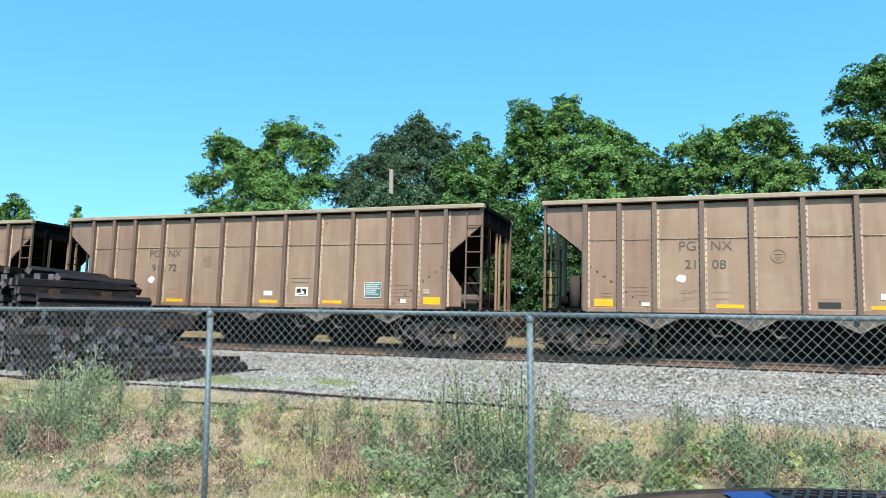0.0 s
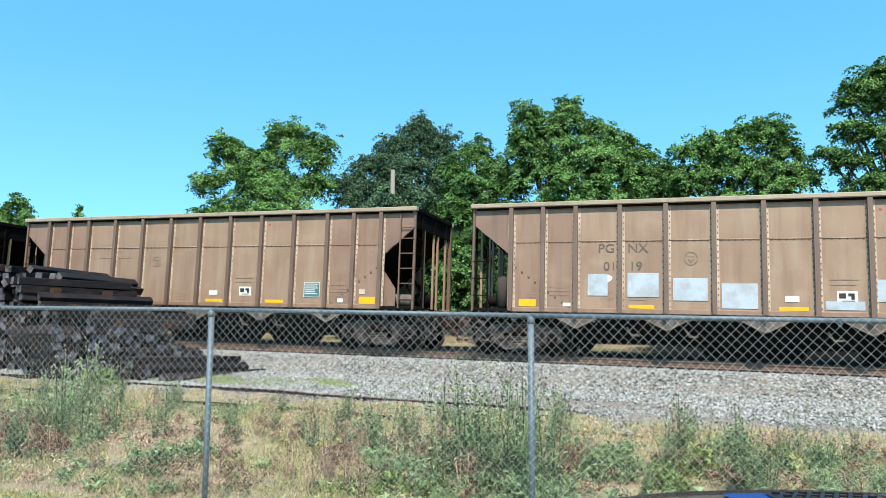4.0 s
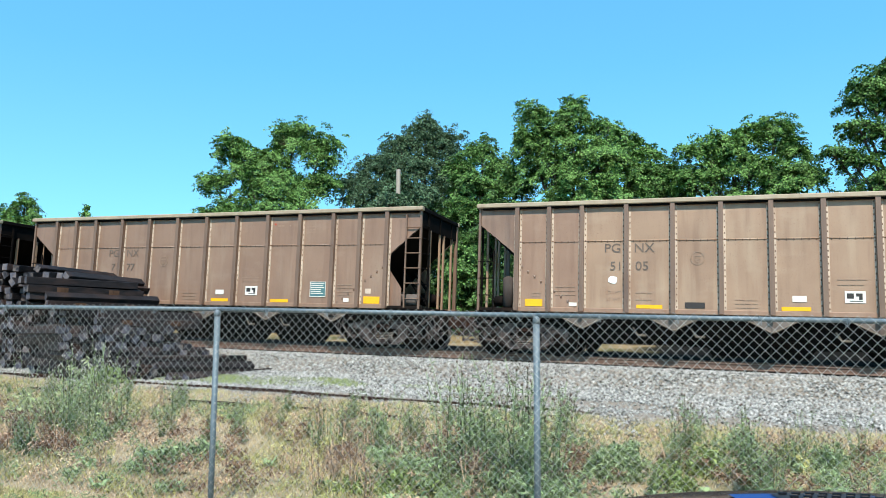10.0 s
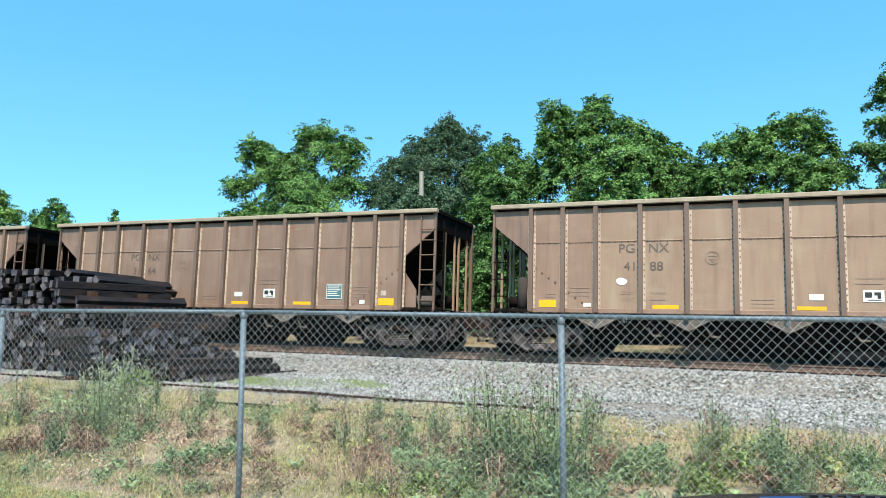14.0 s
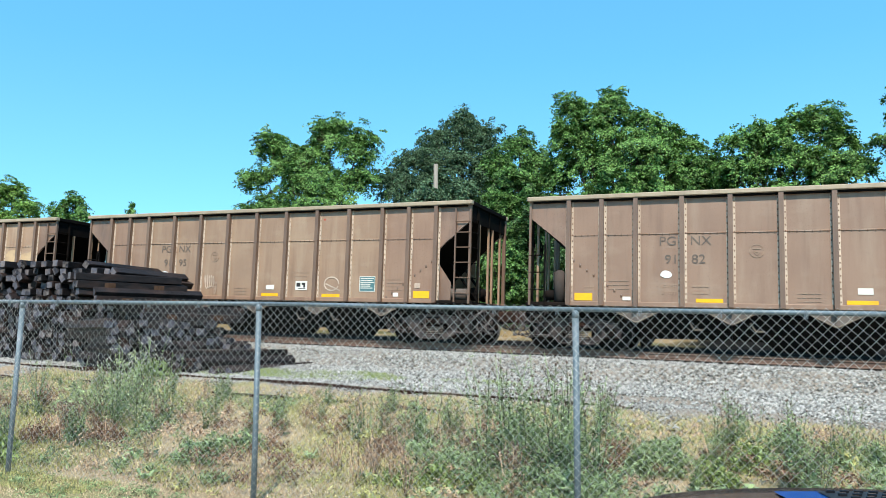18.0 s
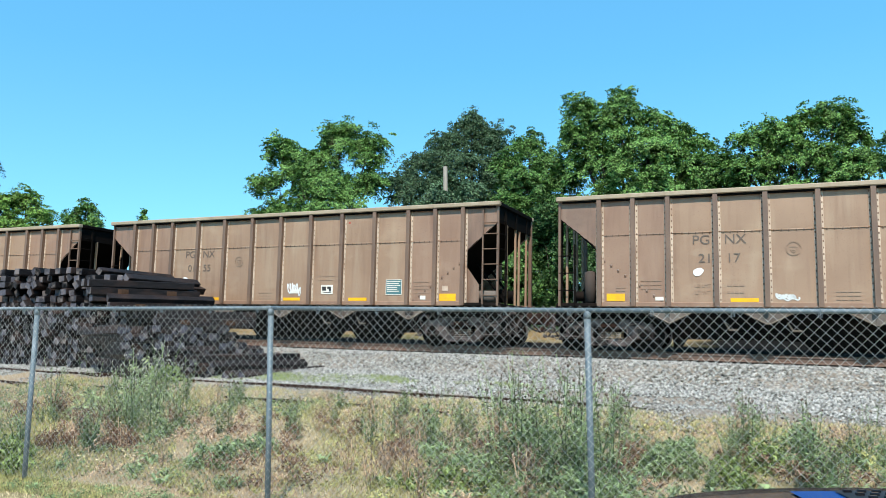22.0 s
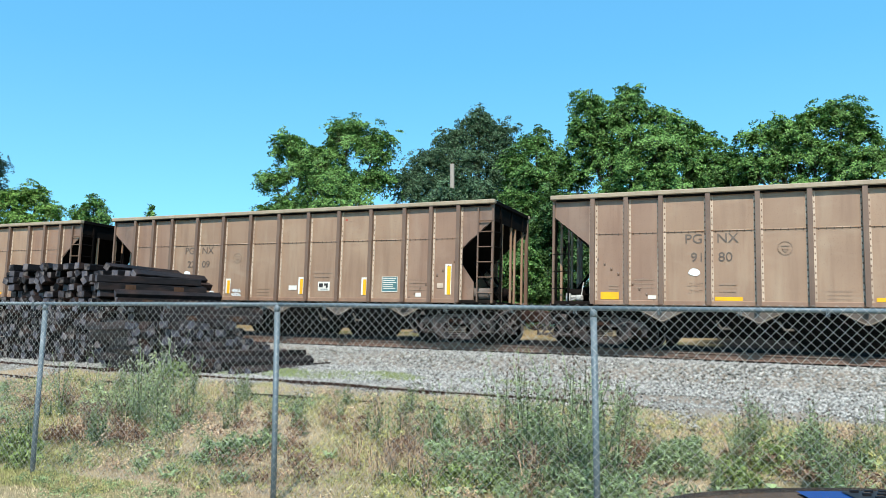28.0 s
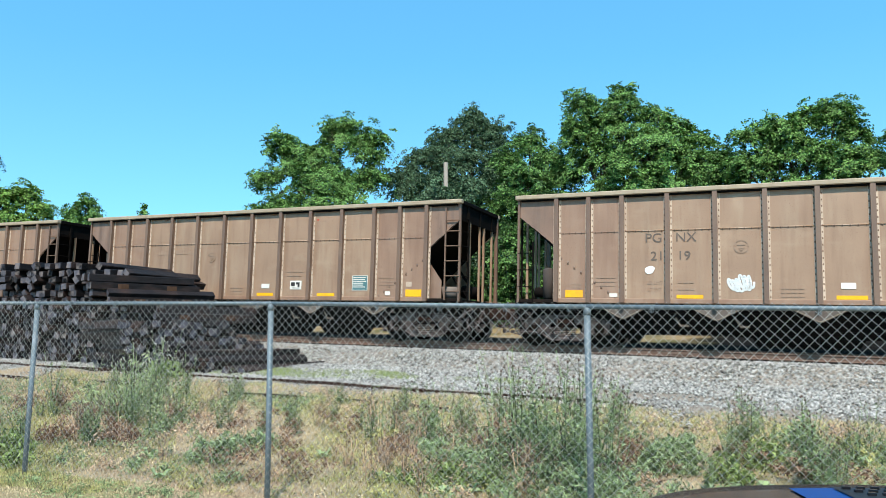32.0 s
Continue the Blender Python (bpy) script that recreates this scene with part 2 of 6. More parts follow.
DRYWEED = mat("dry_weed", (.50, .345, .225), .75, 0, .1, 3, 20, 0, island=.85, translucent=.15, gloss=.2)
GRASSV = mat("gravel_grass", (.33, .38, .15), .6, 0, .1, .8, 20, 0, island=.6, translucent=.3, gloss=.15)
GRASSG = mat("green_grass", (.405, .385, .155), .6, 0, .1, .8, 20, 0, island=.85, translucent=.3, gloss=.2)
PALEFLOWER = mat("pale_flower_heads", (.42, .39, .34), .8, 0, .15, 3, 20, 0, island=.2)
DEADBRUSH = mat("reddish_dead_weed", (.22, .135, .09), .8, 0, .1, 3, 20, 0, island=.85, translucent=.1, gloss=.1)
GRASSD = mat("dry_grass", (.59, .475, .31), .75, 0, .1, .8, 20, 0, island=.85, translucent=.2, gloss=.2)
BANKGRASS = mat("bank_grass", (.37, .27, .14), .8, 0, .15, .8, 20, 0, island=.3, gloss=.1)
SEED = mat("thistle_heads", (.13, .085, .065), .8, 0, .2, 3, 20, 0, island=.3)
STONE = mat("ballast_stone", (.285, .272, .247), .9, 0, .14, 9, 40, .1, island=.74, gloss=.06)
# ballast with the train's shade put into its colour
SHADESTONE = mat("coal_dusted_stone", (.019, .018, .018), .9, 0, .2, 9, 40, .1, island=.6, gloss=.1)
POLEWOOD = mat("weathered_pole_wood", (.36, .31, .26), .9, 0, .15, 2, 40, .3, streak=8)
CARPAINT = mat("black_car_paint", (.008, .008, .010), .16, 0, .02, 4, 60, 0, gloss=.5)
CARBLUE = mat("blue_car_trim", (.003, .045, .19), .4, 0, .05, 4, 60, 0, gloss=.15)
PLASTIC = mat("black_plastic", (.015, .015, .016), .5, 0, .1, 4, 60, .05)
RUBBER = mat("tyre_rubber", (.02, .02, .02), .85, 0, .1, 4, 60, .1)


def glass_mat():
    m = bpy.data.materials.new("tinted_glass")
    m.use_nodes = True
    b = m.node_tree.nodes["Principled BSDF"]
    b.inputs["Base Color"].default_value = (.02, .025, .03, 1)
    b.inputs["Roughness"].default_value = .03
    return m


GLASS = glass_mat()


def ground_mat():
    m = bpy.data.materials.new("ground_soil")
    m.use_nodes = True
    nt = m.node_tree
    N, L = nt.nodes, nt.links.new
    bsdf = N["Principled BSDF"]
    bsdf.inputs["Roughness"].default_value, bsdf.inputs["Specular IOR Level"].default_value = .95, .03
    tc = N.new("ShaderNodeTexCoord")
    sep = N.new("ShaderNodeSeparateXYZ")
    L(tc.outputs["Object"], sep.inputs[0])
    def tex(s, d=5):
        n = N.new("ShaderNodeTexNoise")
        n.inputs["Scale"].default_value, n.inputs["Detail"].default_value = s, d
        L(tc.outputs["Object"], n.inputs["Vector"])
        return n.outputs["Fac"]
    def ramp(x, a, b):
        r = N.new("ShaderNodeMapRange")
        r.inputs["From Min"].default_value, r.inputs["From Max"].default_value = a, b
        L(x, r.inputs["Value"])
        return r.outputs[0]
    def mix(f, a, b):
        n = N.new("ShaderNodeMix")
        n.data_type = "RGBA"
        L(f, n.inputs[0])
        for i, x in ((6, a), (7, b)):
            if isinstance(x, tuple):
                n.inputs[i].default_value = (*x, 1)
            else:
                L(x, n.inputs[i])
        return n.outputs[2]
    def add(a, b, k):
        n = N.new("ShaderNodeMath")
        n.operation = "MULTIPLY_ADD"
        L(a, n.inputs[0])
        n.inputs[1].default_value = k
        L(b, n.inputs[2])
        return n.outputs[0]
    soil = mix(ramp(tex(1.3), .35, .65), (.42, .30, .21), (.47, .37, .22))
    soil = mix(ramp(tex(.55), .52, .62), soil, (.32, .28, .13))
    soil = mix(ramp(tex(45), .35, .7), soil, (.20, .15, .09))
    gravel = mix(ramp(tex(26, 3), .38, .62), (.34, .29, .235), (.13, .105, .085))
    edge = add(tex(.9), sep.outputs["Y"], 2.4)
    # gravel between the fence-side verge and the far foot of the ballast
    near = ramp(edge, -5.9, -5.5)
    # the sandy bank gives way to painted-in shade on the east
    east = add(tex(.5), sep.outputs["X"], 3.0)
    sand = N.new("ShaderNodeMath")
    sand.operation = "MULTIPLY"
    L(ramp(edge, 5.4, 6.2), sand.inputs[0])
    L(ramp(east, 5.2, 4.2), sand.inputs[1])
    far = sand.outputs[0]
    shade_zone = ramp(edge, .3, .7)
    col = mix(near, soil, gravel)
    # shade between and behind the rails, put into the ground colour as near black
    col = mix(shade_zone, col, mix(ramp(tex(30, 3), .35, .65), (.006, .006, .006), (.017, .016, .015)))
    col = mix(far, col, mix(ramp(tex(.7), .4, .6), (.30, .215, .125), (.12, .11, .05)))
    L(col, bsdf.inputs["Base Color"])
    b = N.new("ShaderNodeBump")
    b.inputs["Strength"].default_value, b.inputs["Distance"].default_value = .7, .04
    L(tex(38, 4), b.inputs["Height"])
    L(b.outputs[0], bsdf.inputs["Normal"])
    return m


GROUND = ground_mat()


# ---- mesh building ----
class Build:
    """Collects vertices and faces of one mesh."""

    def __init__(self):
        self.v, self.f = [], []

    def add(self, verts, faces):
        k = len(self.v)
        self.v += [tuple(p) for p in verts]
        self.f += [tuple(i + k for i in q) for q in faces]
        return self

    def box(self, x0, x1, y0, y1, z0, z1, m=None, c=0.0):
        if c:
            vs = []
            for z, s in ((z0, c), (z0 + c, 0), (z1 - c, 0), (z1, c)):
                k = c - s if s else c
                s2 = s
                pts = [(x0 + c, y0 + s2), (x1 - c, y0 + s2), (x1 - s2, y0 + c), (x1 - s2, y1 - c), (x1 - c, y1 - s2), (x0 + c, y1 - s2), (x0 + s2, y1 - c), (x0 + s2, y0 + c)]
                vs += [Vector((a, b, z)) for a, b in pts]
            fs = [tuple(range(7, -1, -1)), tuple(range(24, 32))]
            for r in range(3):
                fs += [(r * 8 + i, r * 8 + (i + 1) % 8, r * 8 + 8 + (i + 1) % 8, r * 8 + 8 + i) for i in range(8)]
        else:
            vs = [Vector((x, y, z)) for z in (z0, z1) for y in (y0, y1) for x in (x0, x1)]
            fs = [(0, 2, 3, 1), (4, 5, 7, 6), (0, 1, 5, 4), (2, 6, 7, 3), (0, 4, 6, 2), (1, 3, 7, 5)]
        if m is not None:
            vs = [m @ p for p in vs]
        return self.add(vs, fs)

    def tube(self, a, b, r, n=8, r2=None):
        a, b = Vector(a), Vector(b)
        w = (b - a).normalized()
        s = w.orthogonal().normalized()
        t = w.cross(s)
        r2 = r if r2 is None else r2
        vs = [p + (s * math.cos(i * math.tau / n) + t * math.sin(i * math.tau / n)) * q for p, q in ((a, r), (b, r2)) for i in range(n)]
        fs = [(i, (i + 1) % n, n + (i + 1) % n, n + i) for i in range(n)] + [tuple(range(n - 1, -1, -1)), tuple(range(n, 2 * n))]
        return self.add(vs, fs)

    def lathe(self, a, axis, profile, n=20):
        """Rings of (distance along axis, radius) about the axis through a."""
        a, w = Vector(a), Vector(axis).normalized()
        s = w.orthogonal().normalized()
        t = w.cross(s)
        vs = [a + w * d + (s * math.cos(i * math.tau / n) + t * math.sin(i * math.tau / n)) * r for d, r in profile for i in range(n)]
        k = len(profile)
        fs = [(j * n + i, j * n + (i + 1) % n, (j + 1) * n + (i + 1) % n, (j + 1) * n + i) for j in range(k - 1) for i in range(n)]
        fs += [tuple(range(n - 1, -1, -1)), tuple(range((k - 1) * n, k * n))]
        return self.add(vs, fs)

    def prism(self, outline, y0, y1):
        """An outline in x, z, drawn out from y0 to y1."""
        n = len(outline)
        vs = [(x, y, z) for y in (y0, y1) for x, z in outline]
        fs = [tuple(range(n)), tuple(range(2 * n - 1, n - 1, -1))] + [(i, n + i, n + (i + 1) % n, (i + 1) % n) for i in range(n)]
        return self.add(vs, fs)

    def mesh(self, name, material, smooth=False):
        me = bpy.data.meshes.new(name)
        me.from_pydata(self.v, [], self.f)
        me.materials.append(material)
        if smooth:
            me.polygons.foreach_set("use_smooth", [True] * len(me.polygons))
        bm = bmesh.new()
        bm.from_mesh(me)
        bmesh.ops.recalc_face_normals(bm, faces=bm.faces)
        bm.to_mesh(me)
        bm.free()
        me.update()
        return me


def part(name, shape, material, parent, label="", m=None, smooth=False):
    """One mesh object under a thing or a part. shape: a Build, or a mesh that alike pieces share."""
    me = shape if isinstance(shape, bpy.types.Mesh) else shape.mesh(name, material, smooth)
    ob = new(name, me)
    ob.parent = parent
    if m is not None:
        ob.matrix_basis = m
    if label:
        ob["label"] = label
    return ob


def thing(name, m, label, category, group="", kind=""):
    ob = new(name)
    ob.matrix_basis = m
    return tagged(ob, label, category, group, kind)


def array_mesh(name, verts, faces, material):
    """A large mesh from numpy arrays; all faces have the same number of corners."""
    me = bpy.data.meshes.new(name)
    k = faces.shape[1]
    me.vertices.add(len(verts))
    me.vertices.foreach_set("co", np.ascontiguousarray(verts, np.float32).ravel())
    me.loops.add(faces.size)
    me.loops.foreach_set("vertex_index", np.ascontiguousarray(faces, np.int32).ravel())
    me.polygons.add(len(faces))
    me.polygons.foreach_set("loop_start", np.arange(0, faces.size, k, dtype=np.int32))
    me.materials.append(material)
    me.update(calc_edges=True)
    me.validate()
    return me


def merge(pieces):
    """Joins (verts, faces) arrays."""
    off, vs, fs = 0, [], []
    for v, f in pieces:
        vs.append(v)
        fs.append(f + off)
        off += len(v)
    return np.concatenate(vs), np.concatenate(fs)


GROUND_FRAME = pose(O2.x, O2.y, 0, 0, 0, PSI)


# ---- ground ----
def build_ground():
    def steps(a, b, fine, far):
        inner = np.arange(a, b + 1e-6, fine)
        outer = np.array([2, 5, 10, 18, 30, 50, 90, 160, 300, 550, 900.0])
        return np.concatenate([a - outer[::-1], inner, b + outer])
    us, vs = steps(-22, 16, .2, 900), steps(-22, 12, .2, 900)
    U, V = np.meshgrid(us, vs)
    H = rise(U, V)
    rng = np.random.default_rng(4)
    H += relief(U, V) + rng.normal(0, .003, U.shape)
    H[np.abs(V) < 1.5] = np.minimum(H, rise(U, V))[np.abs(V) < 1.5]
    nu, nv = len(us), len(vs)
    i = np.arange(nu * nv).reshape(nv, nu)
    faces = np.stack([i[:-1, :-1], i[:-1, 1:], i[1:, 1:], i[1:, :-1]], -1).reshape(-1, 4)
    me = array_mesh("ground", np.stack([U, V, H], -1).reshape(-1, 3), faces, GROUND)
    me.polygons.foreach_set("use_smooth", [True] * len(me.polygons))
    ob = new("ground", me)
    ob.matrix_basis = GROUND_FRAME
    tagged(ob, "dry grassy verge running up to grey crushed-stone ballast", "ground", kind="structure")


build_ground()


# ---- the running track and the old siding ----
def rail_mesh(name, length, head):
    h = .165
    prof = [(-.07, 0), (.07, 0), (.07, .012), (.012, .03), (.012, h - .04), (.036, h - .03), (.036, h - .006), (.028, h), (-.028, h), (-.036, h - .006), (-.036, h - .03), (-.012, h - .04), (-.012, .03), (-.07, .012)]
    n = len(prof)
    b = Build()
    b.add([(x, y, z) for x in (-length / 2, length / 2) for y, z in prof], [(i, n + i, n + (i + 1) % n, (i + 1) % n) for i in range(n)] + [tuple(range(n - 1, -1, -1)), tuple(range(n, 2 * n))])
    me = b.mesh(name, STEELRAIL)
    if head:
        me.materials.append(RAILHEAD)
        for p in me.polygons:
            if p.center.z > h - .002:
                p.material_index = 1
    return me


def build_track():
    track = thing("railway_track", TRACK, "brown steel rails spiked to dark timber ties in grey ballast", "railway track", kind="structure")
    rm = rail_mesh("rail", 1300, True)
    for y in (-.755, .755):
        part("rail", rm, None, track, m=pose(0, y, -.165))
    tie = Build().box(-.115, .115, -1.28, 1.28, -.37, -.172, c=.012).mesh("tie", TIE)
    plate = Build().box(-.1, .1, -.13, .13, -.172, -.158).box(-.05, -.03, -.1, -.085, -.16, -.13).box(.03, .05, .085, .1, -.16, -.13)
    pm = plate.mesh("tie_plate", STEELRAIL)
    rng = random.Random(5)
    for k in range(-48, 40):
        x = k * .53 + rng.uniform(-.03, .03)
        part("tie", tie, None, track, m=pose(x, rng.uniform(-.04, .04), -.04, 0, 0, rng.uniform(-1, 1)))
        if -30 < k < 24:
            part("tie_plate", pm, None, track, m=pose(x, -.755, .002))
    joint = Build().box(-.3, .3, -.05, .05, -.13, -.06, c=.01)
    for x in (-.2, -.07, .07, .2):
        joint.tube((x, -.07, -.095), (x, .07, -.095), .016, 6)
    jm = joint.mesh("joint_bar", STEELRAIL)
    for k in range(-2, 3):
        part("joint_bar", jm, None, track, m=pose(k * 11.9 + 3.1, -.755, 0))


build_track()


def build_siding():
    u0, u1 = -20, 5.5
    siding = thing("old_siding", GROUND_FRAME, "rusty disused siding rails half buried in gravel and weeds", "railway track", kind="structure")
    for v, up in ((-6.66, .015), (-8.1, .0)):
        b = Build()
        prof = [(-.036, -.13), (.036, -.13), (.036, -.01), (.026, 0), (-.026, 0), (-.036, -.01)]
        n, xs = len(prof), np.arange(u0, u1 + .1, 1.5)
        pts = []
        for x in xs:
            z = float(rise(x, v)) + .045 + up - .03 * max(0, x) / 2 + .02 * math.sin(x * 1.1 + v)
            pts += [(x, v + y + .02 * math.sin(x * .7), z + dz) for y, dz in prof]
        fs = [(j * n + i, (j + 1) * n + i, (j + 1) * n + (i + 1) % n, j * n + (i + 1) % n) for j in range(len(xs) - 1) for i in range(n)]
        b.add(pts, fs)
        part("rail", b, RUSTY, siding)


build_siding()


# ---- the train ----
PITCH, W, NW, E, EB = 16.06, 1.11, .85, 1.065, 1.03
BAYS = [E, NW, NW] + [W] * 8 + [NW, NW, EB]
XS = [0.0]
for _b in BAYS:
    XS.append(XS[-1] + _b)
LC = XS[-1]
TOP, SILL, SEAM = 4.0, 1.135, 2.97
CUT_HI, CUT_LO = 3.44, 2.57
TRUCK = 1.22


def hopper_meshes():
    M = {}
    def panel(w):
        """Two riveted sheets, slightly pillowed between the ribs."""
        b = Build()
        for z0, z1, y0, dip in ((SILL + .1, SEAM, -1.50, .005), (SEAM + .004, TOP - .1, -1.503, -.006)):
            n, m = 8, 8
            pts = [(w * i / n, y0 + dip * math.sin(math.pi * i / n) * math.sin(math.pi * j / m) ** .6 * (.75 + .5 * i / n), z0 + (z1 - z0) * j / m) for j in range(m + 1) for i in range(n + 1)]
            b.add(pts, [(j * (n + 1) + i, j * (n + 1) + i + 1, (j + 1) * (n + 1) + i + 1, (j + 1) * (n + 1) + i) for j in range(m) for i in range(n)])
            b.box(0, w, y0 + .02, y0 + .026, z0, z1)
        b.box(.06, w - .06, -1.514, -1.498, SEAM - .02, SEAM + .006)
        me = b.mesh("side_panel", PAINT if w == W else ENDPAINT)
        for p in me.polygons:
            p.use_smooth = abs(p.center.y + 1.505) < .03 and p.area > .02 and p.center.z not in (SILL + .1, TOP - .1)
        return me
    M["panel_w"], M["panel_n"] = panel(W), panel(NW)
    def corner(flip):
        w = EB if flip else E
        o = [(0, TOP - .1), (w, TOP - .1), (w, CUT_LO), (0, CUT_HI)]
        if flip:
            o = [(w - x, z) for x, z in o]
        b = Build().prism(o, -1.503, -1.49)
        a, c = (o[3], o[2])
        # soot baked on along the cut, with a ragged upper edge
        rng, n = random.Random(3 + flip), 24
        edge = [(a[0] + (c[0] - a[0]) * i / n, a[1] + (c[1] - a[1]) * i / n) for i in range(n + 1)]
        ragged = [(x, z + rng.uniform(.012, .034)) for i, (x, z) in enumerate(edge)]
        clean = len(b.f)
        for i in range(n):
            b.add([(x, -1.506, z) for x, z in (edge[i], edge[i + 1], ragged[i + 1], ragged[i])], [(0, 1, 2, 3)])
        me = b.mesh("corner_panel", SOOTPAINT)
        me.materials.append(SOOTSHADE)
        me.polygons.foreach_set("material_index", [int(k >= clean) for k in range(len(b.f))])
        return me
    M["corner_l"], M["corner_r"] = corner(False), corner(True)
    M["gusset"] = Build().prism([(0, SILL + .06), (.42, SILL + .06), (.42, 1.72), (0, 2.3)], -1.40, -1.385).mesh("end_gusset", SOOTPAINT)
    z0, z1 = SILL + .02, TOP - .02
    rib = Build().prism([(-.055, z0), (.055, z0), (.055, z1), (-.055, z1)], -1.625, -1.50)
    flange = Build().box(.055, .112, -1.512, -1.497, z0, z1).box(-.094, -.055, -1.512, -1.497, z0, z1)
    riv = Build()
    def stud(x, y, z, s=.013, dy=-.012):
        riv.add([(x - s, y, z - s * 1.6), (x + s, y, z - s * 1.6), (x + s, y, z + s * 1.6), (x - s, y, z + s * 1.6), (x, y + dy, z)], [(0, 1, 4), (1, 2, 4), (2, 3, 4), (3, 0, 4)])
    for x, up in ((.085, .18), (-.075, .25)):
        for z in np.arange(SILL + up, TOP - .14, .15):
            stud(x, -1.512, float(z), .0135)
    web = len(rib.f)
    rib.add(flange.v, flange.f)
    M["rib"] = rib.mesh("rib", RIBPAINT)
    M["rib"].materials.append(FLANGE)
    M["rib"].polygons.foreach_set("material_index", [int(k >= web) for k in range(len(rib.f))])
    M["rib_rivets"] = riv.mesh("rivets", DARKRIVET)
    riv = Build()
    for i in range(1, 13):
        for x in np.arange(XS[i] + .17, XS[i + 1] - .12, .16):
            stud(float(x), -1.516, SEAM - .02, .014)
    for i in range(9):
        for a, sgn in ((XS[1] + .12, 1), (XS[13] - .12, -1)):
            stud(a + sgn * i * .175, -1.5, 2.3 - i * .128, .027, -.02)
    M["seam_rivets"] = riv.mesh("seam_rivets", RIBPAINT)
    M["chord"] = Build().box(-.06, LC + .06, -1.65, -1.47, TOP - .12, TOP, c=.02).mesh("top_chord", CHORD)
    # dark strip added below the chord to draw its shadow line
    M["chord_angle"] = Build().box(.1, LC - .1, -1.6, -1.504, TOP - .165, TOP - .122).mesh("chord_angle", SOOTSHADE)
    M["end_chord"] = Build().box(-.055, .075, -1.465, 1.465, TOP - .13, TOP - .004, c=.02).mesh("end_chord", SOOTSHADE)
    sill = Build().box(XS[1], XS[13], -1.522, -1.42, SILL, SILL + .12, c=.012)
    M["end_sill"] = Build().box(-.05, XS[1] - .002, -1.52, -1.42, SILL, SILL + .09, c=.012).mesh("end_sill", DIRTSHADE)
    M["end_sill_b"] = Build().box(XS[13] + .002, LC + .05, -1.52, -1.42, SILL, SILL + .09, c=.012).mesh("end_sill", DIRTSHADE)
    M["sill"] = sill.mesh("side_sill", ENDPAINT)
    far = Build()
    for i in range(1, 14):
        far.box(XS[i] - .055, XS[i] + .055, 1.503, 1.60, z0, z1)
    M["far_side"] = far.box(XS[1], XS[13], 1.49, 1.503, SILL + .1, TOP - .1).prism([(0, TOP - .1), (XS[1], TOP - .1), (XS[1], CUT_LO), (0, CUT_HI)], 1.49, 1.503).prism([(LC, TOP - .1), (XS[13], TOP - .1), (XS[13], CUT_LO), (LC, CUT_HI)], 1.49, 1.503).mesh("far_side_sheet", PAINT)
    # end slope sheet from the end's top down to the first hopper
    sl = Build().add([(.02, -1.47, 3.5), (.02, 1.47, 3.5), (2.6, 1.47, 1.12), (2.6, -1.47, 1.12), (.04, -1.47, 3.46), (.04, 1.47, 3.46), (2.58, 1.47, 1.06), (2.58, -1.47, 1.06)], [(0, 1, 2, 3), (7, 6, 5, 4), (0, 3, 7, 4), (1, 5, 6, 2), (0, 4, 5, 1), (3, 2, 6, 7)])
    M["slope"] = sl.mesh("slope_sheet", SOOTSHADE)
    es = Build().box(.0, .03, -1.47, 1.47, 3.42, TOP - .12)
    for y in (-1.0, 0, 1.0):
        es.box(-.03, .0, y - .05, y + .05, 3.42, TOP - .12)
    M["end_sheet"] = es.mesh("end_sheet", SOOTSHADE)
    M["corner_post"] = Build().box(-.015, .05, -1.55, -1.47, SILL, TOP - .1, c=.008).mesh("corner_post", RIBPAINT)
    M["end_post"] = Build().box(.0, .06, -.03, .03, SILL + .02, 3.45).mesh("end_post", PAINT)
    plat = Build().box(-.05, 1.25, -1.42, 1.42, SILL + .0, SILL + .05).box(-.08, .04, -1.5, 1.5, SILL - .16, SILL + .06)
    M["platform"] = plat.mesh("end_platform", DIRTSHADE)
    def ladder(side):
        b = Build()
        if side:
            b.box(.425, .462, -1.565, -1.52, SILL + .04, TOP - .2)
            for z in (1.42, 1.85, 2.27, 2.69, 3.11, 3.42):
                b.tube((0, -1.56, z), (.46, -1.56, z), .016, 6)
        else:
            for y in (-1.02,):
                b.box(-.07, -.02, y - .025, y + .025, SILL, 3.7)
            for z in (1.42, 1.85, 2.27, 2.69, 3.11, 3.5):
                b.tube((-.05, -1.5, z), (-.05, -1.02, z), .015, 6)
        return b
    low = Build().box(.405, .442, -1.545, -1.50, SILL + .04, 2.75)
    for z in (1.55, 2.0, 2.45):
        low.tube((0, -1.54, z), (.44, -1.54, z), .015, 6)
    M["low_ladder"] = low.mesh("side_ladder", SOOTSHADE)
    M["side_ladder"] = ladder(True).mesh("side_ladder", RIBPAINT)
    M["end_ladder"] = ladder(False).mesh("end_ladder", SOOTSHADE)
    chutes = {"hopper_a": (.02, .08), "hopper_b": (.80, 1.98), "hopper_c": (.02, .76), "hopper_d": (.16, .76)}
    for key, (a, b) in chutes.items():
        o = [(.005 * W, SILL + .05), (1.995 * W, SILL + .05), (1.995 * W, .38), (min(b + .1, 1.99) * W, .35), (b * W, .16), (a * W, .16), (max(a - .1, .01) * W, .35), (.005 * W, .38)]
